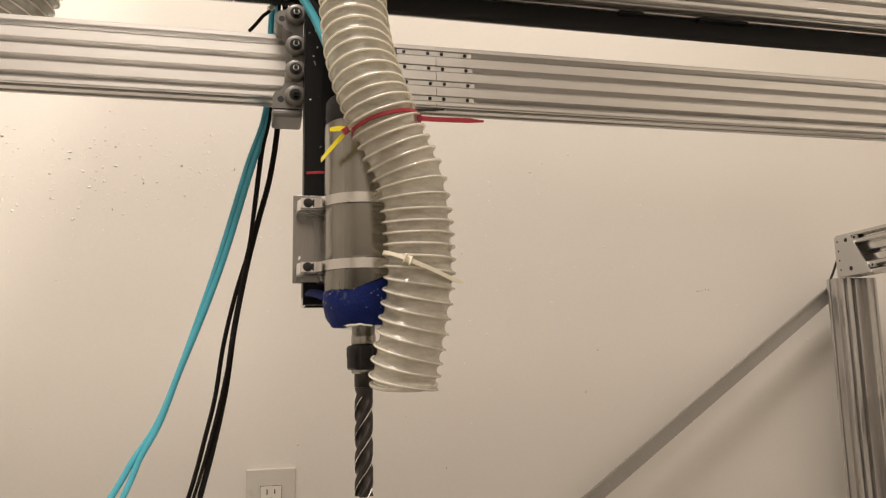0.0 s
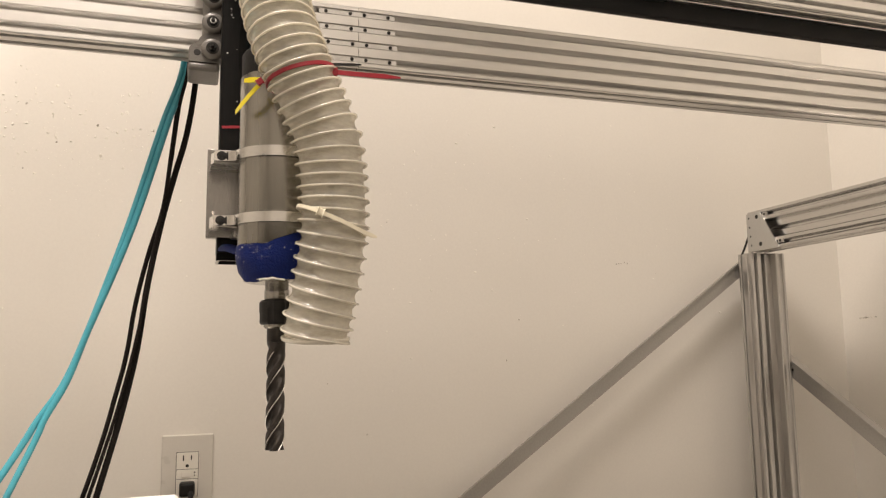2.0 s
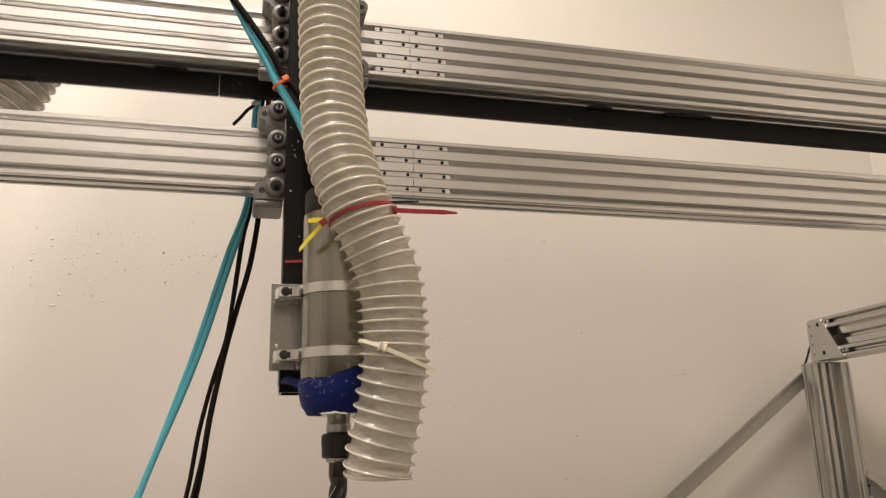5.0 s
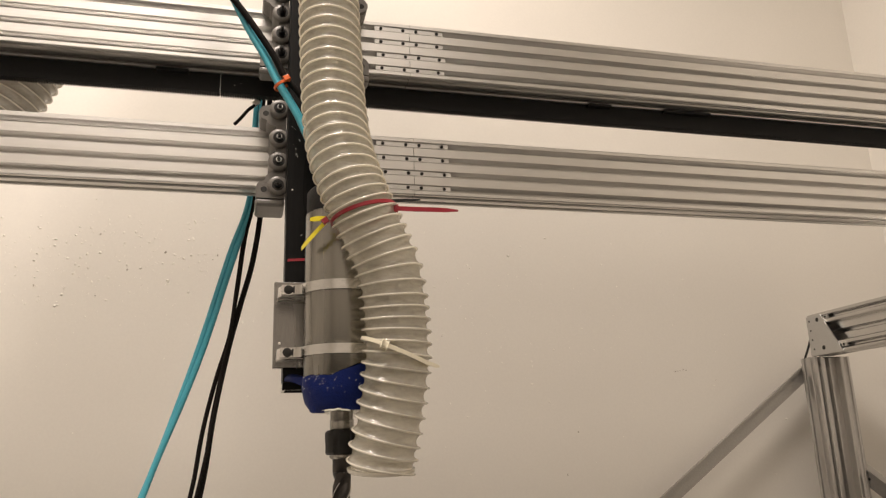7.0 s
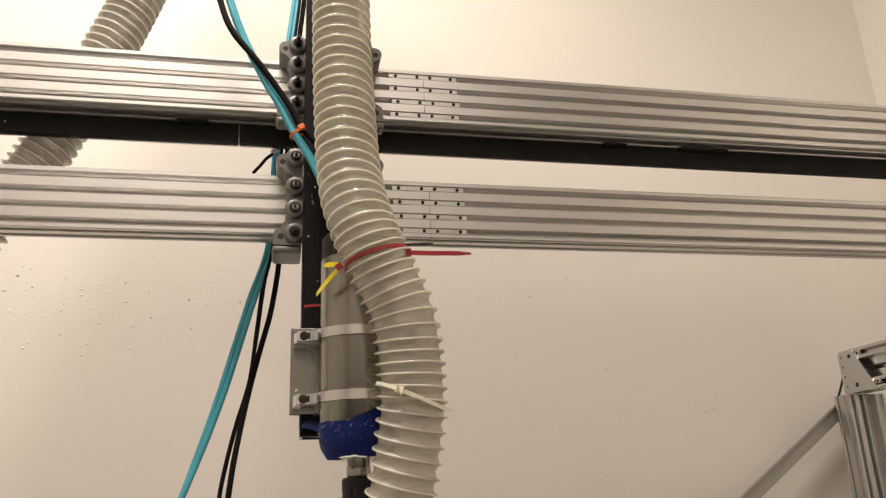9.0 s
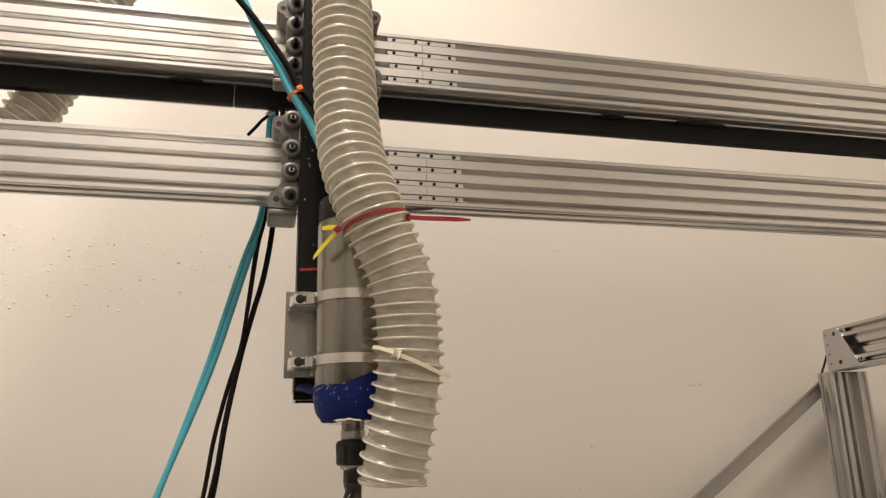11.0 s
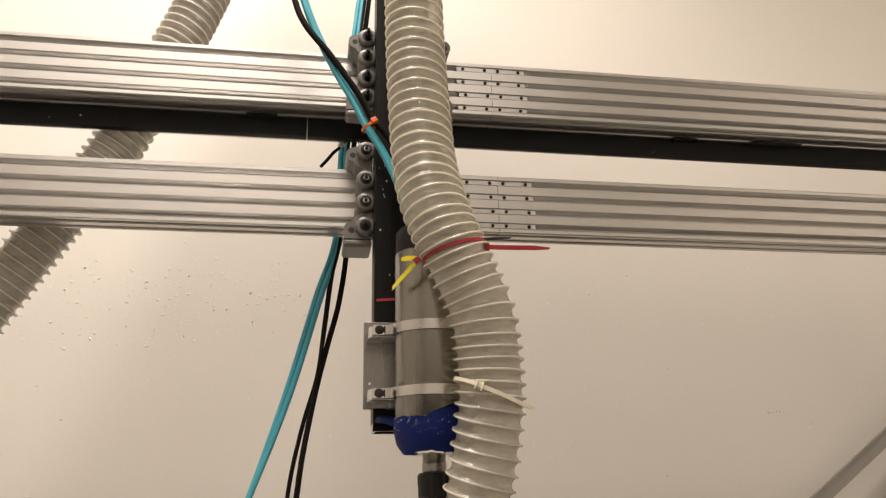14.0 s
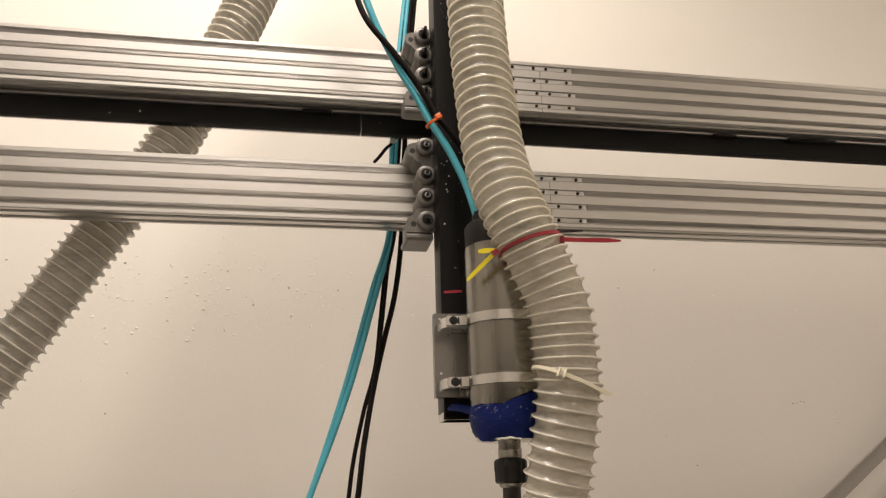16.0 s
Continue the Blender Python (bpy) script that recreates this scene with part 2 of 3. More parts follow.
def profile(w, h, slots_w, slots_h, channel=None, r=0.0012):
    """Outline of an extrusion, w by h, anticlockwise from the lower left; slots at these offsets along each side. channel: a wide, deep slot in the middle of the left side."""
    out = []
    sides = [((0, 0), (1, 0), (0, 1), w, slots_w), ((w, 0), (0, 1), (-1, 0), h, slots_h), ((w, h), (-1, 0), (0, -1), w, slots_w), ((0, h), (0, -1), (1, 0), h, slots_h)]
    for si, (o, d, nrm, L, slots) in enumerate(sides):
        def at(s, depth):
            return (o[0] + d[0] * s - nrm[0] * depth, o[1] + d[1] * s - nrm[1] * depth)
        out.append(at(r, 0))
        if si == 3 and channel:
            c, half, deep = channel
            rows = []
            for s in slots:
                if s < c - half or s > c + half:
                    rows.append((s, slot()))
            rows.append((c, [(-half, 0), (-half + 0.0015, -0.0015), (-half + 0.0015, -deep)] + [(a, b - deep) for a, b in slot()] + [(half - 0.0015, -deep), (half - 0.0015, -0.0015), (half, 0)]))
            rows.sort(key=lambda row: row[0])
        else:
            rows = [(s, slot()) for s in slots]
        for c, sl in rows:
            out += [at(c + a, b) for a, b in sl]
        out.append(at(L - r, 0))
    return out


def extrude(outline, to, a, b, dull=True):
    """A bar: outline points mapped by to(u, v, s) from s = a to s = b."""
    bm = bmesh.new()
    v0 = [bm.verts.new(to(u, v, a)) for u, v in outline]
    v1 = [bm.verts.new(to(u, v, b)) for u, v in outline]
    n = len(outline)
    for i in range(n):
        bm.faces.new((v0[i], v0[(i + 1) % n], v1[(i + 1) % n], v1[i]))
    c0, c1 = bm.faces.new(v0), bm.faces.new(v1)
    c0.material_index = c1.material_index = 1
    return bm


# ---- the room ----
WY, WX = 0.44, 1.262          # back wall, side wall
X0, Y0, TOP = -2.4, -3.2, 3.0
FL = 0.0


def setting(name, bm, material, label, category):
    return tagged(link(name, bm, material), label, category, kind="structure")


setting("wall_back", boxes((X0 - .1, WX + .1, WY, WY + .1, FL, TOP)), WALL, "cream painted drywall behind the machine, dusted with chips", "wall")
setting("wall_side", boxes((WX, WX + .1, Y0, WY, FL, TOP)), WALL, "cream painted drywall side wall meeting the back wall", "wall")
# left wall, front wall and ceiling are unseen, added for bounce and reflections
setting("unseen_wall_left", boxes((X0 - .1, X0, Y0, WY, FL, TOP)), WALL, "unseen plain cream wall added to close the room and bounce light", "wall")
setting("unseen_wall_front", boxes((X0 - .1, WX + .1, Y0 - .1, Y0, FL, TOP)), WALL, "unseen plain cream wall added behind the viewer to bounce light", "wall")
setting("floor", boxes((X0 - .1, WX + .1, Y0 - .1, WY + .1, FL - .1, FL)), FLOOR, "unseen floor, kept dark to dim reflections in the beams and post", "floor")
setting("ceiling", boxes((X0 - .1, WX + .1, Y0 - .1, WY + .1, TOP, TOP + .1)), CEIL, "unseen off-white flat ceiling added to close the room and bounce light", "ceiling")


def main_or_fill_light(x, y, power, sx=0.30, sy=0.30):
    t = thing("main_or_fill_light", "unseen warm ceiling panel, inferred as main light or added as fill", "lamp")
    t.location = (x, y, TOP)
    part("frame", boxes((-sx / 2 - .015, sx / 2 + .015, -sy / 2 - .015, sy / 2 + .015, -.02, 0), bevel=.003), PLATE, t)
    lamp = bpy.data.lights.new("main_or_fill_glow", "AREA")
    lamp.shape, lamp.size, lamp.size_y, lamp.energy = "RECTANGLE", sx, sy, power
    lamp.color = LIGHT_COLOUR
    ob = new("diffuser", lamp)
    ob.parent = t
    ob.location = (0, 0, -.024)
    return t


LIGHT_COLOUR = (1.0, 0.872, 0.770)
main_or_fill_light(-0.34, -0.50, 45, .7, .6)
# large weak panel added as fill from behind the viewer, no known lamp
main_or_fill_light(-0.5, -2.1, 19, 2.0, 1.6)

# ---- the gantry beams ----
BEAM = profile(0.04, 0.08, (0.01, 0.03), (0.01, 0.03, 0.05, 0.07))


def gantry_beam(z, seam, holes, shifts, label):
    t = thing("gantry_beam", label, "aluminium beam", group="gantry beams")
    t.location = (0, 0, z)
    for a, b in ((-0.95, seam - 0.0003), (seam + 0.0003, 1.12)):
        part("extrusion", extrude(BEAM, lambda u, v, s: (s, u, v), a, b), (ALU, MILLED), t)
    for row, shift in zip((0.07, 0.05, 0.03, 0.01), shifts):
        bar = part("joining_bar", boxes((holes[0] - .009 + shift, holes[3] + .009 + shift, 0.0012, 0.0050, row - 0.0033, row + 0.0033), bevel=.0005), JOIN, t, "grey joining bar set in the slot")
        for hx in holes:
            part("set_screw", merge(lathe([(0.0023, 0.0), (0.0023, 0.0008), (0.0012, 0.0009), (0.0010, 0.0004)], Matrix.Translation((hx + shift, 0.0012, row)) @ Matrix.Rotation(radians(90), 4, "X"), 14)), BOLT, bar, "black set screw")
    return t


gantry_beam(1.60, 0.0895, (0.050, 0.081, 0.0990, 0.130), (-.002, -.001, .001, 0), "silver slotted aluminium beam joined by four splice bars")
gantry_beam(1.77, 0.0870, (0.047, 0.078, 0.0965, 0.126), (0, 0, .003, .001), "upper silver slotted aluminium beam with a black rack behind")


def gear_rack():
    t = thing("gear_rack", "long black plastic gear rack with fine downward teeth", "gear rack")
    y0, y1, z0, z1 = 0.0405, 0.053, 1.7445, 1.80
    p = 0.0031416
    for a, b in ((-0.95, -0.1642), (-0.1632, 1.12)):
        outline = [(a, z1), (a, z0)]
        k = a + 0.0002
        while k + p < b:
            outline += [(k, z0), (k + p * .18, z0 - .0022), (k + p * .52, z0 - .0022), (k + p * .70, z0)]
            k += p
        outline += [(b, z0), (b, z1)]
        part("rack_length", extrude(outline, lambda u, v, s: (u, s, v), y0, y1), BLACK_RACK, t)
    for xa, xb in ((-0.245, -0.204), (0.365, 0.402), (0.49, 0.57)):
        part("mounting_tab", boxes((xa, xb, 0.030, 0.0400, 1.7655, 1.7695), bevel=.0008), BLACK_RACK, t)
    # bright strip added to stand for the light gap between the rack lengths
    part("gap_bright_strip", boxes((-0.1640, -0.1634, 0.0406, 0.0528, 1.7455, 1.771)), EDGE, t, "thin bright strip added for the light gap between rack lengths")
    return t


gear_rack()

# ---- the carriage: black upright rail in printed brackets ----
RX0, RX1, RY0, RY1 = -0.079, -0.011, -0.076, -0.036


def upright_rail():
    t = thing("upright_rail", "black anodised aluminium upright rail with a sawn lower end", "rail")
    w, d, c, wall = RX1 - RX0, RY1 - RY0, 0.0022, 0.0030
    o = []
    for cx, cy, a0 in ((c, c, 180), (w - c, c, 270), (w - c, d - c, 0), (c, d - c, 90)):
        o += [(cx + c * math.cos(radians(a0 + k * 22.5)), cy + c * math.sin(radians(a0 + k * 22.5))) for k in range(5)]
    part("tube", extrude(o, lambda u, v, s: (RX0 + u, RY0 + v, s), 1.3500, 2.45), (BLACK_AL, DARK), t, smooth=30)
    # bright sawn rim round a dark hollow at the lower end
    rim = bmesh.new()
    for x0, x1, y0, y1 in ((RX0 + .0012, RX1 - .0012, RY0, RY0 + .003), (RX0 + .0012, RX1 - .0012, RY1 - .003, RY1), (RX0, RX0 + .003, RY0 + .0031, RY1 - .0031), (RX1 - .003, RX1, RY0 + .0031, RY1 - .0031)):
        box(rim, x0, x1, y0, y1, 1.3415, 1.3498)
    for f in rim.faces:
        f.normal_update()
        f.material_index = 0 if f.normal.z < -0.5 or f.normal.x < -0.5 else 1
    part("sawn_end", rim, (MILLED, BLACK_AL), t, "bright sawn rim of the rail")
    return t


upright_rail()


def roller_bracket(name, rollers, zbot, ztop, side, label):
    """A printed bracket with four roller caps in a column; side -1 stands to the left of the rail, +1 to the right."""
    t = thing(name, label, "bracket", group="roller brackets")
    cx = -0.045 + side * 0.0430
    inner = -0.045 + side * 0.0344
    out = lambda d: cx + side * d
    circles = [(0.0, z, 0.0118) for z in rollers] + [(0.0150, rollers[0] - 0.004, 0.0098), (0.0145, rollers[3] - 0.003, 0.0112), (0.0070, rollers[0] - 0.012, 0.0085), (0.0070, rollers[3] + 0.009, 0.0085)]
    N = 84
    za, zb = zbot + 0.0097, max(z + r for _, z, r in circles)
    edge = []
    for i in range(N + 1):
        z = za + (zb - za) * i / N
        d = 0.004
        for c, zc, r in circles:
            if abs(z - zc) < r:
                d = max(d, c + math.sqrt(r * r - (z - zc) ** 2))
        if z < rollers[3] - 0.003:
            d = max(d, 0.0255)
        edge.append((out(d), z))
    outline = [(inner, za)] + edge + [(inner, zb)]
    body = extrude(outline, lambda u, v, s: (u, s, v), -0.0400, -0.0025)
    part("body", body, (GREYP, GREYP), t, smooth=40)
    x0, x1 = sorted((inner, out(0.0265)))
    part("foot", boxes((x0, x1, -0.0400, 0.012 if zbot < 1.7 else -0.016, zbot, zbot + 0.0095), bevel=.0034), GREYP, t, "thick printed foot under the beam")
    part("rear_ear", cyl(0.0125, (out(0.017), 0.045, rollers[0] + 0.004), (out(0.017), 0.062, rollers[0] + 0.004), 28, .002), GREYP, t)
    for i, z in enumerate(rollers):
        cap = part("roller_cap", lathe([(0.0123, 0), (0.0123, 0.004), (0.0115, 0.0052), (0.0088, 0.0066), (0.0062, 0.0066), (0.0058, 0.0052)], Matrix.Translation((cx, -0.0402, z)) @ Matrix.Rotation(radians(90), 4, "X"), 32), GREYP, t, smooth=35)
        L = 0.0105 if rollers[0] < 1.7 and i != 3 else 0.0140 if rollers[0] < 1.7 else 0.0200
        part("washer", lathe([(0.0032, 0), (0.0072, 0), (0.0072, 0.0014), (0.0032, 0.0014)], Matrix.Translation((cx, -0.0456, z)) @ Matrix.Rotation(radians(90), 4, "X"), 20, False), BOLT, cap)
        b = merge(cyl(0.0043, (cx, -0.0450, z), (cx, -0.0440 - L * .6, z), 6, .0004), cyl(0.0021, (cx, -0.0450, z), (cx, -0.0440 - L, z), 14, .0003))
        part("bolt", b, BOLT, cap, "black bolt in the roller cap")
        if rollers[0] < 1.7:
            part("nut_rim", lathe([(0.0024, 0), (0.0034, 0), (0.0034, .0006), (0.0024, .0006)], Matrix.Translation((cx, -0.0442 - .0105 * .6, z)) @ Matrix.Rotation(radians(90), 4, "X"), 18, False), JOIN, cap, "thin bright ring on the nut")
    for zc, d, r in ((rollers[0] - 0.005, 0.0165, 0.0036), (rollers[3] - 0.004, 0.0165, 0.0038)):
        part("bolt_recess", cyl(r, (out(d), -0.0403, zc), (out(d), -0.0385, zc), 18, .0003), DARK, t, "dark bolt recess")
    return t


LOWER, UPPER = (1.687, 1.648, 1.618, 1.587), (1.850, 1.820, 1.790, 1.762)
roller_bracket("roller_bracket", LOWER, 1.5625, 1.70, -1, "grey printed plastic bracket with four bolted roller caps on the beam")
roller_bracket("roller_bracket", UPPER, 1.7365, 1.86, -1, "grey printed plastic bracket with long black bolts on the upper beam")
roller_bracket("roller_bracket", LOWER, 1.5625, 1.70, 1, "grey printed plastic bracket partly hidden by the hose")
roller_bracket("roller_bracket", UPPER, 1.7365, 1.86, 1, "grey printed plastic bracket partly hidden by the hose")

# ---- spindle mount and spindle ----
AX, AY = -0.0205, -0.1285


def strap(z0, z1, ri=0.0404, ro=0.0455, ear=0.0715):
    """The front half of a clamp ring with two flat ears."""
    bm = bmesh.new()
    n = 40
    outer = [(-ear, 0.0), (-ear, -0.008), (-ear + .011, -0.008)]
    a0 = math.asin(0.0125 / ro)
    for i in range(n + 1):
        a = math.pi + a0 + (math.pi - 2 * a0) * i / n
        outer.append((ro * math.cos(a), ro * math.sin(a)))
    outer += [(ear - .011, -0.008), (ear, -0.008), (ear, 0.0)]
    inner = [(ri * math.cos(math.pi * i / n), -ri * math.sin(math.pi * i / n)) for i in range(n + 1)]
    return extrude(outer + inner, lambda u, v, s: (AX + u, AY + v, s), z0, z1)


def spindle_mount():
    t = thing("spindle_mount", "milled aluminium spindle clamp bolted to the black rail", "clamp")
    w = 0.0700
    plate = part("back_plate", boxes((AX - w, AX + w, -0.0872, -0.0765, 1.3640, 1.4590), bevel=.0007), MOUNT, t, "dull grey back plate")
    for x, z in ((-w + .007, 1.3905), (-w + .007, 1.4520), (-w + .030, 1.3675), (-w + .037, 1.3675)):
        part("plate_screw", cyl(0.0018, (AX + x, -0.0870, z), (AX + x, -0.0884, z), 12, .0003), EDGE, plate)
    for z0, z1 in ((1.4345, 1.4455), (1.3690, 1.3798)):
        n = 28
        # flange: from the back plate to the parting line, hollowed for the spindle
        fl = [(-w + .003, 0.0410), (-w + .003, 0.0100), (-w + .006, 0.0003), (-0.0408, 0.0003)]
        fl += [(0.0408 * math.cos(a), 0.0408 * math.sin(a)) for a in [math.pi - math.pi * (k + .5) / n for k in range(n)] if 0.0408 * math.sin(a) < 0.0395]
        fl += [(0.0408, 0.0003), (w - .006, 0.0003), (w - .003, 0.0100), (w - .003, 0.0410)]
        part("flange", extrude(fl, lambda u, v, s: (AX + u, AY + v, s), z0, z1), (MILLED, MILLED), t)
        band = part("clamp_strap", strap(z0 + .0004, z1 - .0004, ear=w - .006), (MILLED, MILLED), t, "bright clamp strap round the spindle", smooth=30)
        zc = (z0 + z1) / 2
        for sx in (-1, 1):
            part("bolt_recess", merge(cyl(0.0048, (AX + sx * .0570, AY - .0078, zc), (AX + sx * .0570, AY - .0084, zc), 20, .0002), cyl(0.0044, (AX + sx * .0505, AY - .0078, zc - .0002), (AX + sx * .0500, AY - .0083, zc - .0002), 16, .0002)), DARK, band, "dark countersunk bolt hole")
            part("clamp_bolt", cyl(0.0030, (AX + sx * .0570, AY - .0085, zc), (AX + sx * .0570, AY - .0100, zc), 6, .0004), BOLT, band, "black socket screw")
    return t


spindle_mount()


def endmill(z0, z1, r, flutes=3, pitch=0.078):
    """A right-hand fluted cutter: lobes twisted round the axis."""
    n, rows = 72, 110
    bm = bmesh.new()
    rings = []
    for j in range(rows + 1):
        z = z0 + (z1 - z0) * j / rows
        tw = 2 * math.pi * (z - z0) / pitch
        fade = min(1, (z1 - z) / 0.012)
        ring = []
        for i in range(n):
            a = 2 * math.pi * i / n
            w = ((a - tw) * flutes / (2 * math.pi)) % 1.0
            if w < 0.34:
                q = r * (1 - 0.015 * w)
            else:
                k = (w - 0.34) / 0.66
                q = r * (1 - 0.42 * fade * math.sin(math.pi * k ** 0.8) ** 0.9)
            ring.append(bm.verts.new((AX + q * math.cos(a), AY + q * math.sin(a), z)))
        rings.append(ring)
    for a, b in zip(rings, rings[1:]):
        for i in range(n):
            bm.faces.new((a[i], a[(i + 1) % n], b[(i + 1) % n], b[i]))
    bm.faces.new(rings[0])
    bm.faces.new(rings[-1])
    lands = []
    for f in range(flutes):
        for off, wd in ((0.40, 0.00055),):
            line = []
            for j in range(80):
                z = z0 + 0.0004 + (z1 - 0.010 - z0) * j / 79
                a = 2 * math.pi * (z - z0) / pitch + 2 * math.pi * (f + off) / flutes
                line.append(Vector((AX + (r - .0003) * math.cos(a), AY + (r - .0003) * math.sin(a), z)))
            lands.append(tube(line, wd, 6))
    return bm, lands


def spindle():
    t = thing("spindle_motor", "brushed steel round spindle motor with a black cap", "motor")
    at = Matrix.Translation((AX, AY, 0))
    part("body", lathe([(0.0370, 1.336), (0.0400, 1.3400), (0.0400, 1.5235), (0.0392, 1.5243)], at, 72), STEEL, t, smooth=40)
    part("top_cap", lathe([(0.0388, 1.5245), (0.0388, 1.549), (0.0365, 1.552), (0.02, 1.5525)], at, 56), BLACK, t, "black upper end cap", smooth=40)
    part("connector", cyl(0.0095, (AX - .018, AY + .012, 1.552), (AX - .018, AY + .012, 1.572), 20, .001), NUTM, t, "black cable gland")
    # blue wrap with an uneven upper edge, drawn in at the foot
    bm = bmesh.new()
    n = 96
    rings = []
    for k, (r, z) in enumerate(((0.0300, 1.3160), (0.0345, 1.3165), (0.0378, 1.3235), (0.0402, 1.3315), (0.0414, 1.339), (0.0414, 1.3500))):
        ring = []
        for i in range(n):
            a = 2 * math.pi * i / n
            w = noise.noise(Vector((3 * math.cos(a), 3 * math.sin(a), 1.7 + .6 * k)))
            up = 0.0
            if k == 5:
                up = -0.0010 + 0.0160 * max(0.0, math.cos(a + .42)) ** 1.3 + 0.0016 * w
            elif k < 2:
                up = 0.0026 * w + 0.0015 * math.cos(2 * a) - 0.0055 * math.exp(-((a - 3.65) / .33) ** 2)
            rr = r + 0.0006 * w + 0.0006 * noise.noise(Vector((7 * math.cos(a), 7 * math.sin(a), z * 160)))
            ring.append(bm.verts.new((AX + rr * math.cos(a), AY + rr * math.sin(a), z + up)))
        rings.append(ring)
    for a, b in zip(rings, rings[1:]):
        for i in range(n):
            bm.faces.new((a[i], a[(i + 1) % n], b[(i + 1) % n], b[i]))
    bm.faces.new(rings[0])
    wrap = part("blue_wrap", bm, BLUE, t, "crumpled blue masking wrap flecked with white chips", smooth=60)
    part("wrap_tail", tube(spline([(-0.074, -0.088, 1.3535), (-0.068, -0.108, 1.351), (-0.0590, -0.130, 1.345)], 8), 0.0052, 8, .5), BLUE, wrap, "folded end of the blue wrap", smooth=60)
    torn = []
    for i in range(26):
        a = math.pi * (1.30 + 0.24 * i / 25)
        w = noise.noise(Vector((a * 5, 2.3, 0)))
        torn.append(Vector((AX + (0.0335 + .0012 * w) * math.cos(a), AY + (0.0335 + .0012 * w) * math.sin(a), 1.3150 + .0014 * w)))
    part("torn_edge", tube(torn, 0.0021, 7, .5), CHIP, wrap, "torn white lower edge of the wrap", smooth=50)
    rnd = random.Random(5)
    flecks = bmesh.new()
    for _ in range(75):
        a = math.pi * (1.05 + 0.75 * rnd.random())
        z = 1.331 + 0.018 * rnd.random()
        rr = 0.0421 + .0006 * noise.noise(Vector((a * 3, z * 90, 0)))
        s = 0.00025 + 0.0006 * rnd.random() ** 3
        bmesh.ops.create_icosphere(flecks, subdivisions=1, radius=s, matrix=Matrix.Translation((AX + rr * math.cos(a), AY + rr * math.sin(a), z)) @ Matrix.Diagonal((1, 1, .6, 1)))
    tagged(part("chip_flecks", flecks, CHIP, wrap, "white chip flecks"), kind="stuff")
    part("nose_ring", lathe([(0.030, 1.3135), (0.0335, 1.3145), (0.0340, 1.3185), (0.020, 1.3187)], at, 48), MILLED, t, "bright nose ring", smooth=40)
    part("shaft", lathe([(0.0118, 1.296), (0.0124, 1.2975), (0.0124, 1.306), (0.0118, 1.307), (0.0118, 1.3135)], at, 40), STEEL, t, smooth=40)
    nut = bmesh.new()
    rings = []
    for r, z, notch in ((0.0150, 1.2715, 0), (0.0166, 1.2735, 1), (0.0166, 1.2835, 1), (0.0171, 1.2845, 1), (0.0171, 1.2935, 1), (0.0152, 1.2958, 0), (0.0120, 1.2960, 0)):
        rings.append([nut.verts.new((AX + (r - (0.0016 if notch and (i % 8) < 2 else 0)) * math.cos(2 * math.pi * i / 48), AY + (r - (0.0016 if notch and (i % 8) < 2 else 0)) * math.sin(2 * math.pi * i / 48), z)) for i in range(48)])
    for a, b in zip(rings, rings[1:]):
        for i in range(48):
            nut.faces.new((a[i], a[(i + 1) % 48], b[(i + 1) % 48], b[i]))
    nut.faces.new(rings[0])
    nut.faces.new(rings[-1])
    part("collet_nut", nut, NUTM, t, "black notched collet nut", smooth=30)
    part("collet", lathe([(0.0108, 1.2675), (0.0125, 1.2690), (0.0125, 1.2714)], at, 32), STEEL, t, smooth=40)
    bit, lands = endmill(1.1485, 1.254, 0.0092)
    cutter = part("end_mill", merge(bit, lathe([(0.0090, 1.2542), (0.0094, 1.2548), (0.0094, 1.2685)], at, 32)), STEEL_D, t, "dark spiral-fluted steel cutter", smooth=35)
    for land in lands:
        part("cutting_edge", land, EDGE, cutter, "bright ground edge")
    return t


spindle()

# ---- hoses ----
HP = [(0.0123, -0.173, 1.2570), (0.0145, -0.176, 1.275), (0.0215, -0.183, 1.316), (0.0258, -0.191, 1.360), (0.0242, -0.195, 1.405), (0.0172, -0.199, 1.449), (-0.0005, -0.202, 1.489),
      (-0.0170, -0.203, 1.526), (-0.0290, -0.194, 1.567), (-0.0345, -0.178, 1.615), (-0.0372, -0.162, 1.690), (-0.0390, -0.150, 1.765), (-0.0400, -0.144, 1.850), (-0.0410, -0.140, 2.0), (-0.044, -0.140, 2.2), (-0.05, -0.14, 2.5)]


def dust_hose(name, points, radius, pitch, label, sag=0.0049, skin_material=HOSE):
    t = thing(name, label, "hose", group="dust hoses")
    skin, rib = corrugated(points, radius, pitch, sag)
    part("hose_skin", skin, skin_material, t, smooth=180)
    part("spiral_rib", rib, WIRE, t, "paler spiral rib", smooth=180)
    return t


FRONT_TURNS = ((0, 0.2), (0.0056, 0.63), (0.0322, 2.63), (0.0882, 6.60), (0.112, 8.42), (0.168, 13.41), (0.2086, 16.41), (0.2436, 19.41), (0.2660, 21.41),
               (0.2926, 24.35), (0.3178, 26.41), (0.3416, 28.40), (0.3892, 31.39), (1.6, 113.2))
front = dust_hose("dust_hose", HP, 0.0345, FRONT_TURNS, "milky translucent spiral vinyl hose tied to the spindle")
part("cut_rim", lathe([(0.0285, -.0016), (0.0305, -.0030), (0.0322, -.0024), (0.0330, -.0006), (0.0330, .0012), (0.0295, .0014)], Matrix.Translation(HP[0]) @ Vector((0.0, -0.14, 1)).to_track_quat("Z", "Y").to_matrix().to_4x4(), 48, False), WIRE, front, "cut open end of the hose")
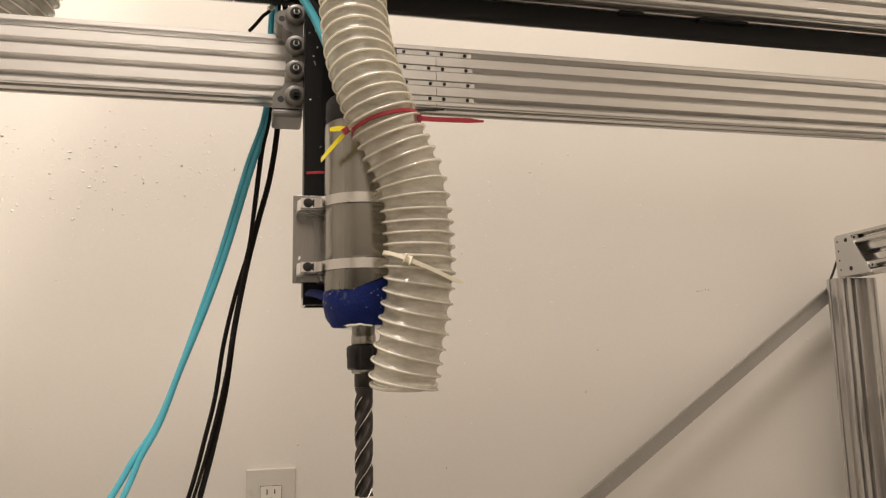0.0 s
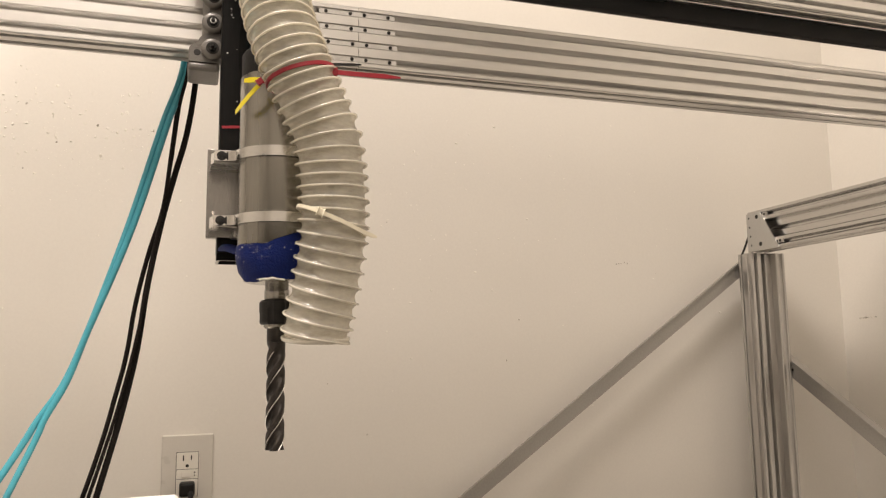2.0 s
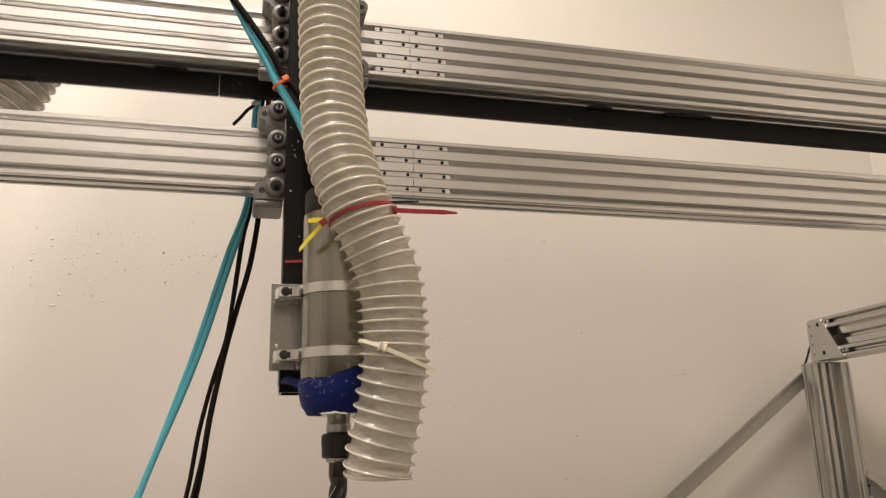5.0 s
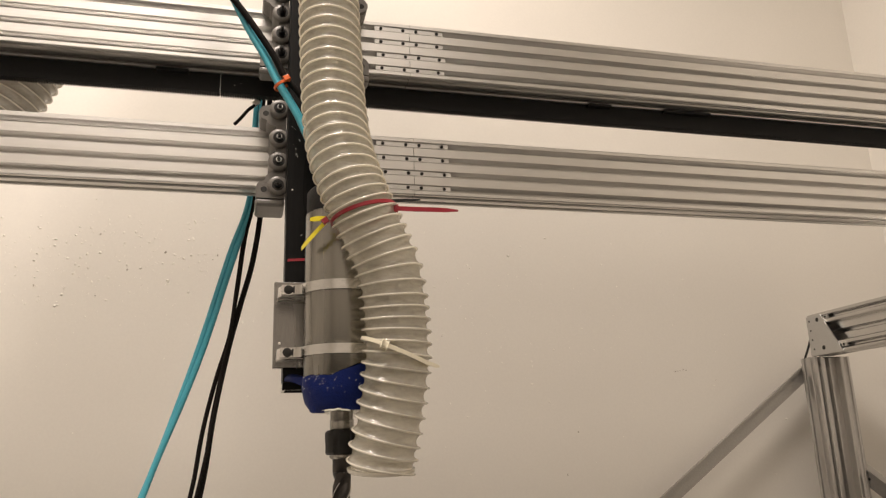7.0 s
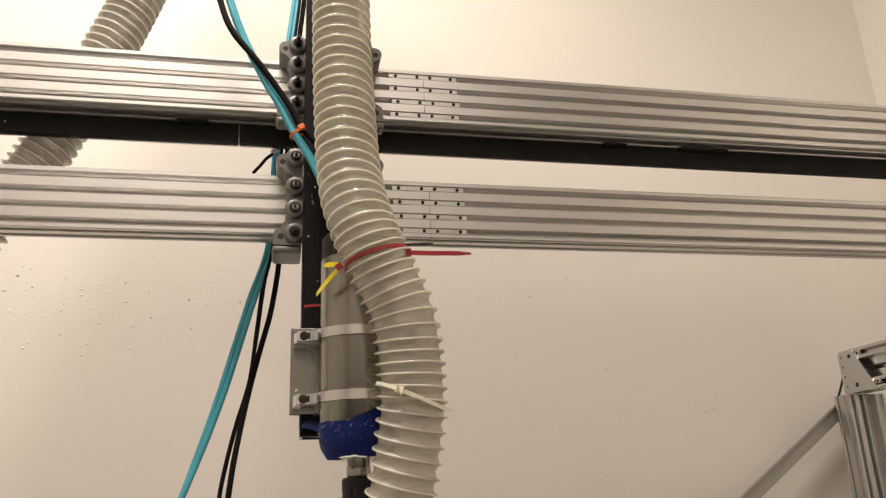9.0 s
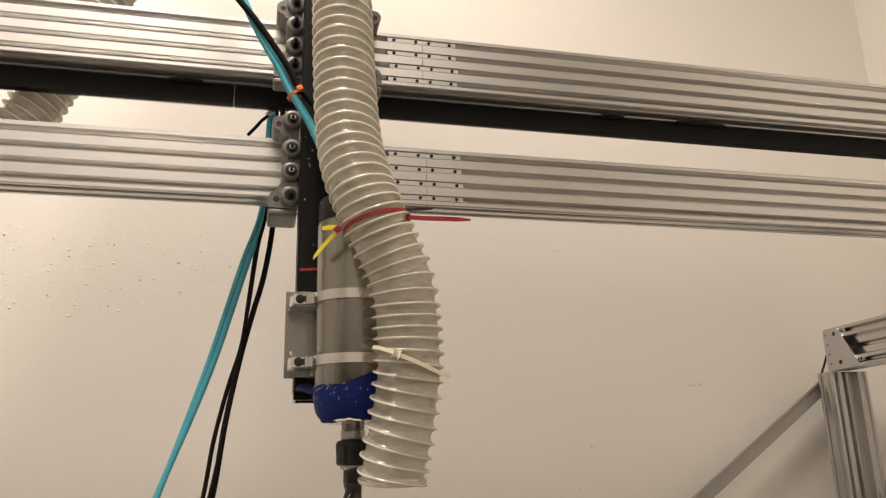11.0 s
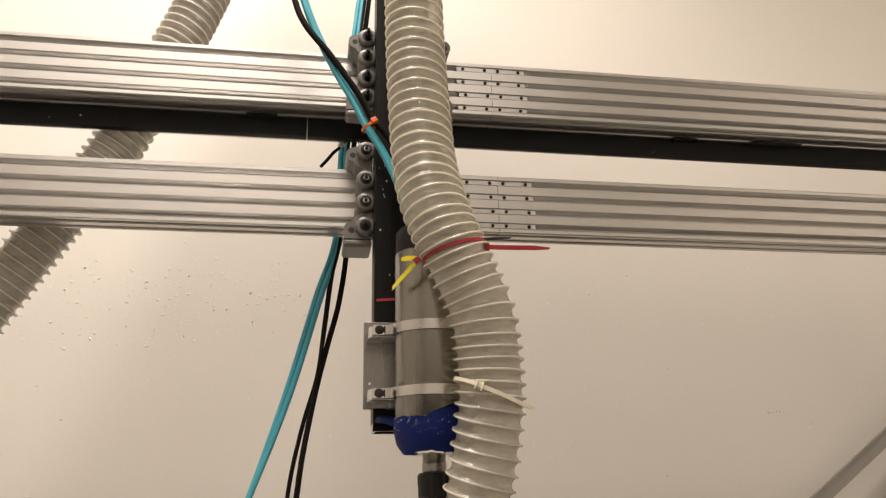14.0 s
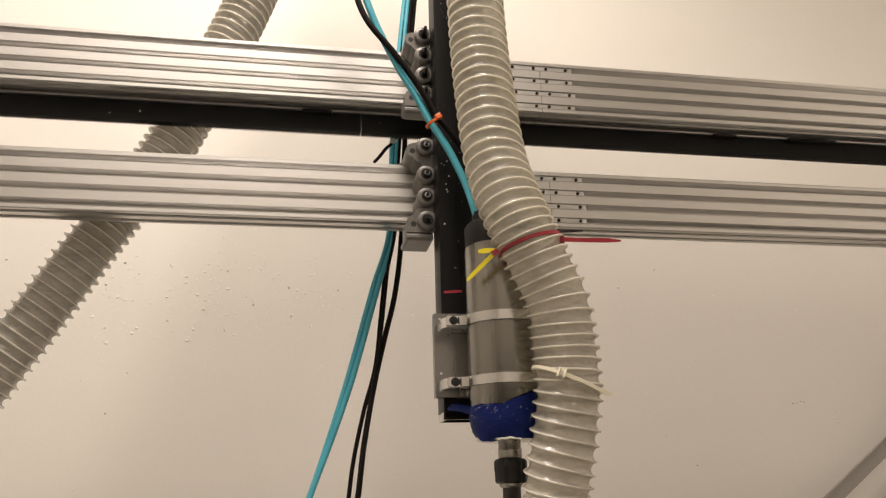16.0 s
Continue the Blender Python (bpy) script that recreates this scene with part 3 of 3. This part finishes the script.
dust_hose("dust_hose", [(-0.78, 0.098, 1.13), (-0.66, 0.095, 1.33), (-0.575, 0.093, 1.47), (-0.496, 0.092, 1.608), (-0.4215, 0.092, 1.735), (-0.347, 0.092, 1.918), (-0.30, 0.095, 2.06), (-0.24, 0.10, 2.25), (-0.17, 0.11, 2.5)], 0.0355, ((0, 0.3), (2.0, 154.0)), "milky vinyl hose, coloured darker for shade, slanting up behind the gantry beams", 0.0062, HOSE_SHADED)

# ---- cable ties ----


def tie(name, centre, normal, radius, material, label, width=0.0042, squash=1.0):
    """A nylon tie: a flat band closed round a bundle."""
    t = thing(name, label, "cable tie", group="cable ties")
    q = Vector(normal).normalized().to_track_quat("Z", "Y").to_matrix().to_4x4()
    m = Matrix.Translation(centre) @ q @ Matrix.Diagonal((1, squash, 1, 1))
    w = width / 2
    part("band", lathe([(radius, -w), (radius + .0013, -w * .85), (radius + .0013, w * .85), (radius, w), (radius, -w)], m, 56, False), material, t, smooth=40)
    return t


def block(p, d, up, l, w, h, bevel=.0006):
    d = Vector(d).normalized()
    s = d.cross(Vector(up)).normalized()
    u = s.cross(d)
    m = Matrix((d, s, u)).transposed().to_4x4()
    m.translation = p
    return box(bmesh.new(), -l / 2, l / 2, -w / 2, w / 2, -h / 2, h / 2, bevel, m)


def tail(points, width, thick, tip=0.5):
    line = spline(points, 10)
    bm = bmesh.new()
    rings = []
    for i, p in enumerate(line):
        k = i / (len(line) - 1)
        w = width / 2 * (1 - (1 - tip) * max(0, (k - .75) / .25))
        rings.append([bm.verts.new(p + Vector((0, dy, dz))) for dy, dz in ((-thick / 2, -w), (thick / 2, -w), (thick / 2, w), (-thick / 2, w))])
    for a, b in zip(rings, rings[1:]):
        for k in range(4):
            bm.faces.new((a[k], a[(k + 1) % 4], b[(k + 1) % 4], b[k]))
    bm.faces.new(rings[0])
    bm.faces.new(rings[-1])
    return bm


red = tie("cable_tie", (-0.0082, -0.2030, 1.5045), (-0.27, 0.06, 0.96), 0.0330, RED, "red nylon tie round the hose with a long free tail", .0042)
part("head", block((-0.0470, -0.2080, 1.4950), (0.8, -.1, .6), (0, -1, 0), .006, .0058, .005), RED, red)
part("tail", tail([(0.0195, -0.2150, 1.5090), (0.045, -0.215, 1.5090), (0.068, -0.214, 1.5098), (0.0880, -0.213, 1.5102)], .0046, .0013, .35), RED, red, "long red free tail")
part("tail_stub", block((0.0215, -0.2152, 1.5090), (1, 0, 0), (0, -1, 0), .006, .0075, .004), RED, red)
yel = tie("cable_tie", (AX, AY, 1.497), (0.52, 0.18, 0.9), 0.0412, YELLOW, "yellow nylon tie looped round the spindle body", .0036)
part("tail", tail([(-0.0460, -0.204, 1.4980), (-0.052, -0.198, 1.5000), (-0.0605, -0.192, 1.5005)], .0050, .0016, .7), YELLOW, yel)
part("strap_end", tail([(-0.0450, -0.2010, 1.4970), (-0.0525, -0.190, 1.4905), (-0.0600, -0.176, 1.4840), (-0.0665, -0.160, 1.4785)], .0062, .0016, .75), YELLOW, yel)
ivo = tie("cable_tie", (0.0240, -0.1915, 1.3680), (0.38, -0.10, 0.92), 0.0350, IVORY, "ivory nylon tie cinched round the hose", .0040)
part("head", block((0.0080, -0.2260, 1.3705), (.93, 0, -.38), (0, -1, 0), .0062, .0066, .0042, .0014), IVORY, ivo)
part("tail", tail([(0.0105, -0.2280, 1.3690), (0.030, -0.2270, 1.3615), (0.047, -0.2210, 1.3550), (0.058, -0.215, 1.352), (0.064, -0.212, 1.351)], .0042, .0013, .35), IVORY, ivo)
rr = thing("cable_tie", "short red tie end on the black rail", "cable tie", group="cable ties")
part("tail", tail([(-0.0765, -0.0815, 1.4855), (-0.066, -0.083, 1.4860), (-0.056, -0.084, 1.4865)], .0028, .0014, .8), RED, rr)
tag = thing("cable_tie", "thin black tie tail lying under the beam", "cable tie", group="cable ties")
part("tail", tail([(0.012, -0.202, 1.5205), (0.030, -0.204, 1.5215), (0.050, -0.206, 1.5225)], .0026, .0012, .5), BLACK, tag)


# ---- cables ----
def cable(name, points, radius, material, label, group="", flat=1.0):
    t = tagged(link(name, tube(spline(points, 14), radius, 12, flat), material, smooth=60), label, "cable", group)
    return t


# bundle behind the beams
TEALP = [(-0.070, 0.085, 2.45), (-0.086, 0.085, 2.1), (-0.104, 0.083, 1.90), (-0.116, 0.081, 1.74), (-0.1205, 0.080, 1.614), (-0.1440, 0.080, 1.530), (-0.1735, 0.080, 1.419), (-0.1945, 0.080, 1.348), (-0.2185, 0.080, 1.273), (-0.2410, 0.080, 1.213), (-0.2680, 0.080, 1.169), (-0.2890, 0.080, 1.131), (-0.39, 0.08, 0.96)]
cable("teal_cable", TEALP, 0.0039, TEAL, "teal jacketed cable hanging behind the beam", "hanging cables")
OFF = (.006, .006, .006, .0068, .0070, .0072, .0070, .0050, .0008, .0030, .0090, .0165, .05)
cable("teal_cable", [(x + o, y - .0030, z + .4 * o) for (x, y, z), o in zip(TEALP, OFF)], 0.0037, TEAL, "teal jacketed cable hanging beside its twin", "hanging cables")
BLK = [(-0.060, 0.078, 2.45), (-0.072, 0.078, 2.1), (-0.090, 0.075, 1.88), (-0.100, 0.072, 1.72), (-0.1050, 0.075, 1.600), (-0.1140, 0.078, 1.523), (-0.1280, 0.079, 1.463), (-0.1410, 0.080, 1.405), (-0.1545, 0.080, 1.327), (-0.1635, 0.080, 1.251), (-0.1760, 0.080, 1.185), (-0.1900, 0.080, 1.126), (-0.225, 0.08, 0.99)]
cable("black_cable", BLK, 0.0037, BRAID, "black braided cable hanging below the beam", "hanging cables")
cable("black_cable", [(-0.070, 0.084, 2.45), (-0.082, 0.084, 2.1), (-0.102, 0.08, 1.88), (-0.112, 0.079, 1.72), (-0.1170, 0.083, 1.606), (-0.1255, 0.085, 1.560), (-0.1325, 0.087, 1.493), (-0.1395, 0.088, 1.427), (-0.1545, 0.087, 1.369), (-0.1675, 0.087, 1.306), (-0.1755, 0.087, 1.245), (-0.1855, 0.087, 1.198), (-0.2030, 0.087, 1.127), (-0.245, .087, .99)], 0.0028, BRAID, "thinner black cable hanging beside the braided one", "hanging cables")
cable("black_cable", [(-0.066, 0.070, 2.45), (-0.078, 0.070, 2.1), (-0.096, 0.068, 1.88), (-0.108, 0.068, 1.72), (-0.1150, 0.072, 1.606), (-0.1240, 0.073, 1.555), (-0.1320, 0.073, 1.480), (-0.1410, 0.073, 1.412), (-0.1530, 0.073, 1.330), (-0.1665, 0.074, 1.250), (-0.1810, 0.075, 1.185), (-0.1965, 0.075, 1.127), (-0.236, .075, .99)], 0.0022, BRAID, "thin black wire hanging with the cables", "hanging cables")
cable("sensor_wire", [(-0.1075, 0.066, 1.760), (-0.1160, 0.064, 1.7430), (-0.1270, 0.062, 1.7310), (-0.1350, 0.06, 1.7190), (-0.1440, 0.060, 1.7080)], 0.0023, BRAID, "short black wire end sticking out behind the beam")
clip = thing("wire_clip", "small pale plastic clip on the wire", "clip")
part("body", block((-0.1165, 0.063, 1.7435), (.7, 0, .7), (0, -1, 0), .008, .006, .006), PLATE, clip)
# bundle in front, crossing the rail down to the spindle
FT = [(-0.235, -0.092, 2.15), (-0.192, -0.096, 1.940), (-0.1690, -0.1, 1.8605), (-0.1520, -0.1, 1.8140), (-0.1270, -0.1, 1.7620), (-0.1060, -0.1, 1.725), (-0.0910, -0.1, 1.6945), (-0.0770, -0.101, 1.6710), (-0.0650, -0.102, 1.648), (-0.0510, -0.106, 1.612), (-0.0430, -0.112, 1.578), (-0.0395, -0.114, 1.560)]
cable("teal_cable", FT, 0.0036, TEAL, "teal jacketed cable crossing the rail to the spindle cap", "spindle cables")
cable("teal_cable", [(x - .0030, y - .0060, z - .0035) for x, y, z in FT[:-1]] + [(-0.0425, -0.118, 1.560)], 0.0034, TEAL, "teal jacketed cable tied beside its twin", "spindle cables")
cable("black_cable", [(-0.235, -0.102, 2.15), (-0.210, -0.104, 1.960), (-0.1830, -0.109, 1.8580), (-0.1670, -0.112, 1.8170), (-0.1380, -0.112, 1.7800), (-0.1160, -0.110, 1.7500), (-0.0965, -0.107, 1.7210), (-0.0865, -0.105, 1.7020), (-0.0720, -0.104, 1.6850), (-0.058, -0.102, 1.667), (-0.040, -0.094, 1.650), (-0.026, -0.087, 1.630)], 0.0038, BRAID, "black braided sleeve tied to the teal cables", "spindle cables")
ot = tie("cable_tie", (-0.0880, -0.1035, 1.6900), (-0.52, 0.0, 0.85), 0.0092, ORANGE, "orange nylon tie round the teal and black cables", .0036, 1.0)
part("head", block((-0.0835, -0.1130, 1.6945), (.85, 0, .5), (0, -1, 0), .007, .006, .005), ORANGE, ot)


# ---- frame of the machine at the side ----
CHANNEL_BEAM = profile(0.04, 0.08, (0.01, 0.03), (0.01, 0.03, 0.05, 0.07), channel=(0.04, 0.0200, 0.0150))


def frame_post():
    t = thing("frame_post", "silver slotted aluminium corner post of the machine frame", "post")
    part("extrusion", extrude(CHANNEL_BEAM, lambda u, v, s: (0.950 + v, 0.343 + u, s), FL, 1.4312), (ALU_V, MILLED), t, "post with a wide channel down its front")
    for x, y, z in ((1.0306, 0.353, 1.415), (1.0306, 0.353, 1.29)):
        part("side_bolt", cyl(0.003, (x - .0003, y, z), (x + .0035, y, z), 12, .0005), BOLT, t)
    return t


frame_post()


def side_rail():
    """A slotted beam on the post that runs towards the viewer, with a gusset plate over its far end."""
    t = thing("side_rail", "silver slotted aluminium beam resting on the frame post", "aluminium beam")
    t.location = (0.950, 0, 1.4315)
    part("extrusion", extrude(CHANNEL_BEAM, lambda u, v, s: (u, s, v), -2.2, 0.3460), (ALU_Y, MILLED), t, "beam with a wide channel along its side")
    for y, z in ((0.2965, 0.0690), (0.2590, 0.0120)):
        part("corner_nut", boxes((-0.0015, 0.003, y - .006, y + .006, z - .0040, z + .0040), bevel=.0008), JOIN, t, "bright slot nut")
        part("corner_screw", cyl(0.0026, (-0.0014, y, z), (-0.0022, y, z), 14, .0003), BOLT, t)
    plate = thing("gusset_plate", "milled aluminium gusset plate with small screw holes on the post", "plate")
    outline = [(0.3465, 1.4315), (0.2620, 1.4315), (0.2650, 1.4370), (0.3080, 1.5075), (0.3465, 1.5075)]
    part("body", extrude(outline, lambda u, v, s: (s, u, v), 0.9470, 0.9497), (GUSSET, GUSSET), plate)
    for y, z, r in ((0.3170, 1.4985, .0042), (0.3390, 1.4985, .0020), (0.3380, 1.4800, .0020), (0.3370, 1.4620, .0020), (0.3360, 1.4440, .0020), (0.3100, 1.4440, .0044)):
        part("screw_hole", cyl(r, (0.9467, y, z), (0.9475, y, z), 14, .0002), DARK, plate)
    return t


side_rail()


def brace(name, p, q, depth, width, label, across):
    """A steel angle bar from p to q."""
    t = thing(name, label, "brace", group="frame braces")
    p, q = Vector(p), Vector(q)
    d = (q - p).normalized()
    across = Vector(across).normalized()
    u = across.cross(d).normalized()
    o = [(0, 0), (width, 0), (width, 0.003), (0.003, 0.003), (0.003, depth), (0, depth)]
    bm = extrude(o, lambda a, b, s: p + d * s + u * (a - width / 2) + across * b, 0, (q - p).length)
    part("angle_bar", bm, (BRACE, BRACE), t)
    sg = 1.0 if u.z > 0 else -1.0
    lip = [(width / 2 - .0035, -.0028), (width / 2, -.0028), (width / 2, -.0002), (width / 2 - .0035, -.0002)]
    part("edge_lip", extrude(lip, lambda a, b, s: p + d * s + u * a * sg + across * b, 0.002, (q - p).length - .002), (BRACE, BRACE), t)
    for k in (0.012, 0.034):
        c = p + d * k
        part("end_bolt", cyl(0.0032, c - across * .0002, c - across * .0030, 6, .0003), BOLT, t)
    return t


brace("diagonal_brace", (0.990, 0.390, 1.4245), (0.135, 0.390, 0.8310), 0.02, 0.026, "grey steel diagonal brace behind the post along the wall", (0, 1, 0))
brace("diagonal_brace", (1.031, 0.372, 1.2180), (1.031, -0.40, 0.739), 0.015, 0.030, "grey steel diagonal brace running forward from the post", (1, 0, 0))
cable("post_wire", [(0.994, 0.384, 1.500), (0.984, 0.386, 1.474), (0.975, 0.389, 1.450), (0.966, 0.392, 1.425), (0.968, 0.395, 1.39)], 0.0022, BLACK, "short black wire behind the post's end plate")


# ---- wall outlet ----
def wall_outlet():
    t = thing("wall_outlet", "white wall outlet with a wide cover plate", "outlet")
    xc, zt = -0.1030, 1.1155
    part("cover_plate", boxes((xc - .040, xc + .040, WY - .0055, WY - .0002, zt - .126, zt), bevel=.0022), PLATE, t)
    fx0, fx1, fz1, fz0 = xc - .0168, xc + .0168, zt - .028, zt - .097
    part("gap", boxes((fx0 - .0007, fx1 + .0007, WY - .0061, WY - .0057, fz0 - .0007, fz1 + .0007)), DARK, t)
    body = part("socket_body", boxes((fx0, fx1, WY - .0075, WY - .0058, fz0, fz0 + .0265), (fx0, fx1, WY - .0075, WY - .0058, fz0 + .0272, fz0 + .0420), (fx0, fx1, WY - .0075, WY - .0058, fz0 + .0427, fz1), bevel=.0005), PLATE_S, t)
    z = fz1 - .008
    part("blade_slot", boxes((xc - .0072, xc - .0052, WY - .0079, WY - .0074, z - .0050, z + .0035)), DARK, body)
    part("blade_slot", boxes((xc + .0052, xc + .0070, WY - .0079, WY - .0074, z - .0040, z + .0030)), DARK, body)
    part("ground_hole", cyl(.0026, (xc, WY - .0074, z - .0130), (xc, WY - .0079, z - .0130), 14, .0001), DARK, body)
    part("test_button", boxes((xc - .0085, xc + .0050, WY - .0088, WY - .0074, fz0 + .0300, fz0 + .0385), bevel=.0006), PLATE_S, body)
    for dz in (.0315, .0360):
        part("indicator", boxes((xc + .0105, xc + .0128, WY - .0079, WY - .0074, fz0 + dz, fz0 + dz + .0020)), DARK, body)
    plug = thing("power_plug", "black power plug in the lower socket", "plug")
    part("plug_body", boxes((xc - .0115, xc + .0125, WY - .030, WY - .0078, fz0 + .0020, fz0 + .0240), bevel=.004), BLACK, plug)
    part("cord", tube(spline([(xc + .006, WY - .026, fz0 + .010), (xc + .0065, WY - .036, fz0), (xc + .007, WY - .036, fz0 - .03), (xc + .006, WY - .034, fz0 - .15), (xc + .01, WY - .034, fz0 - .45), (xc + .02, WY - .05, FL + .005)], 10), 0.0042, 12), BLACK, plug)
    return t


wall_outlet()

# ---- white foam stock on the bed ----


def machine_bed():
    # bed is unseen, added to hold the foam; dark so beam undersides stay dim
    t = thing("machine_bed", "unseen wooden machine bed added under the foam stock", "table")
    wood = mat("bed_board", (0.08, 0.062, 0.045), 0.55, vary=0.15, scale=6, fine=120, bump=0.2, stretch=(.2, 1, 1))
    part("board", boxes((-0.95, 0.945, -0.15, 0.335, 0.70, 0.74), bevel=.003), wood, t)
    for x in (-.9, .85):
        for y in (-.1, .28):
            part("leg", boxes((x, x + .045, y, y + .045, FL, 0.6995), bevel=.002), wood, t)
    f = thing("foam_block", "white foam block standing on the machine bed", "foam block")
    out = [(-0.75, 0.7405), (-0.112, 0.7405), (-0.101, 1.056), (-0.106, 1.0760), (-0.114, 1.0845), (-0.75, 1.0855)]
    part("body", extrude(out, lambda u, v, s: (u, s, v), -0.12, 0.045), (FOAM, FOAM), f)
    part("body_rear", boxes((-0.75, -0.13, 0.046, 0.060, 0.7405, 1.060), bevel=.004), FOAM, f)


machine_bed()

# ---- loose chips ----


def chips(name, spots, size, label, seed, material=CHIP):
    """Tiny flakes: spots gives the place of each, drawn from a seeded random source."""
    rnd = random.Random(seed)
    verts, faces = [], []
    for p in spots(rnd):
        s = size * (0.35 + rnd.random() ** 3 * 1.6)
        base = len(verts)
        ax = [s * (0.6 + .8 * rnd.random()) for _ in range(3)]
        for d in ((1, 0, 0), (-1, 0, 0), (0, 1, 0), (0, -1, 0), (0, 0, 1), (0, 0, -1)):
            j = Vector((rnd.uniform(-.3, .3), rnd.uniform(-.3, .3), rnd.uniform(-.3, .3)))
            verts.append(tuple(Vector(p) + Vector(((d[0] + j.x) * ax[0], (d[1] + j.y) * ax[1] * .55, (d[2] + j.z) * ax[2]))))
        for f in ((0, 2, 4), (2, 1, 4), (1, 3, 4), (3, 0, 4), (2, 0, 5), (1, 2, 5), (3, 1, 5), (0, 3, 5)):
            faces.append(tuple(base + k for k in f))
    me = bpy.data.meshes.new(name)
    me.from_pydata(verts, [], faces)
    me.materials.append(material)
    return tagged(new(name, me), label, "chips", kind="stuff")


def wall_spots(rnd):
    for _ in range(800):      # thick cloud beside the cables
        x, z = rnd.gauss(-0.36, 0.17), rnd.gauss(1.595, 0.055)
        if -0.9 < x < 0.1 and z < 1.75:
            yield (x, WY - .0004, z)
    for _ in range(280):
        x, z = rnd.gauss(0.34, 0.24), rnd.gauss(1.50, 0.11)
        yield (x, WY - .0004, z)
    for _ in range(90):
        yield (rnd.uniform(-0.8, 1.1), WY - .0004, rnd.uniform(1.05, 1.7))


def rail_spots(rnd):
    for _ in range(60):
        yield (rnd.uniform(RX0 + .004, RX1 - .004), RY0 - .0002, rnd.gauss(1.645, 0.035))
    for _ in range(30):
        yield (rnd.uniform(RX0 + .004, RX1 - .010), RY0 - .0002, rnd.gauss(1.875, 0.012))
    for _ in range(25):
        yield (rnd.uniform(RX0 + .002, RX1 - .002), RY0 - .0002, rnd.uniform(1.47, 1.95))


def rack_spots(rnd):
    for _ in range(14):
        yield (rnd.uniform(-0.5, 0.9), 0.0402, rnd.uniform(1.7465, 1.766))


SCUFF = mat("wall_scuff", (0.46, 0.42, 0.36), 0.7, vary=0.2, bump=0.0)


def scuff_spots(rnd):
    for x, z in ((-0.368, 1.653), (-0.322, 1.593), (-0.466, 1.561), (-0.369, 1.547), (-0.297, 1.565), (-0.261, 1.625), (-0.173, 1.623), (-0.55, 1.405), (-0.546, 1.62), (-0.467, 1.662), (0.195, 1.102)):
        for _ in range(3):
            yield (x + rnd.gauss(0, .0009), WY - .0002, z + rnd.gauss(0, .0007))
    for _ in range(16):       # a scratch
        k = rnd.random()
        yield (0.700 + .035 * k, WY - .0001, 1.413 + .005 * k + rnd.gauss(0, .0006))
    for _ in range(40):       # a thin rub mark on the side wall
        k = rnd.random()
        yield (WX - .0002, 0.393 - .045 * k, 1.3040 + .0010 * k + rnd.gauss(0, .0004))
    for _ in range(10):
        yield (rnd.uniform(-0.7, 1.1), WY - .0002, rnd.uniform(1.05, 1.7))


chips("wall_scuffs", scuff_spots, 0.0011, "small dark scuffs and dents on the cream wall", 21, SCUFF)
chips("wall_chips", wall_spots, 0.0013, "pale foam chips stuck to the wall", 11)
chips("rail_chips", rail_spots, 0.0006, "tiny white chips clinging to the black rail", 12)
chips("rack_chips", rack_spots, 0.0006, "a few white chips on the black rack", 13)
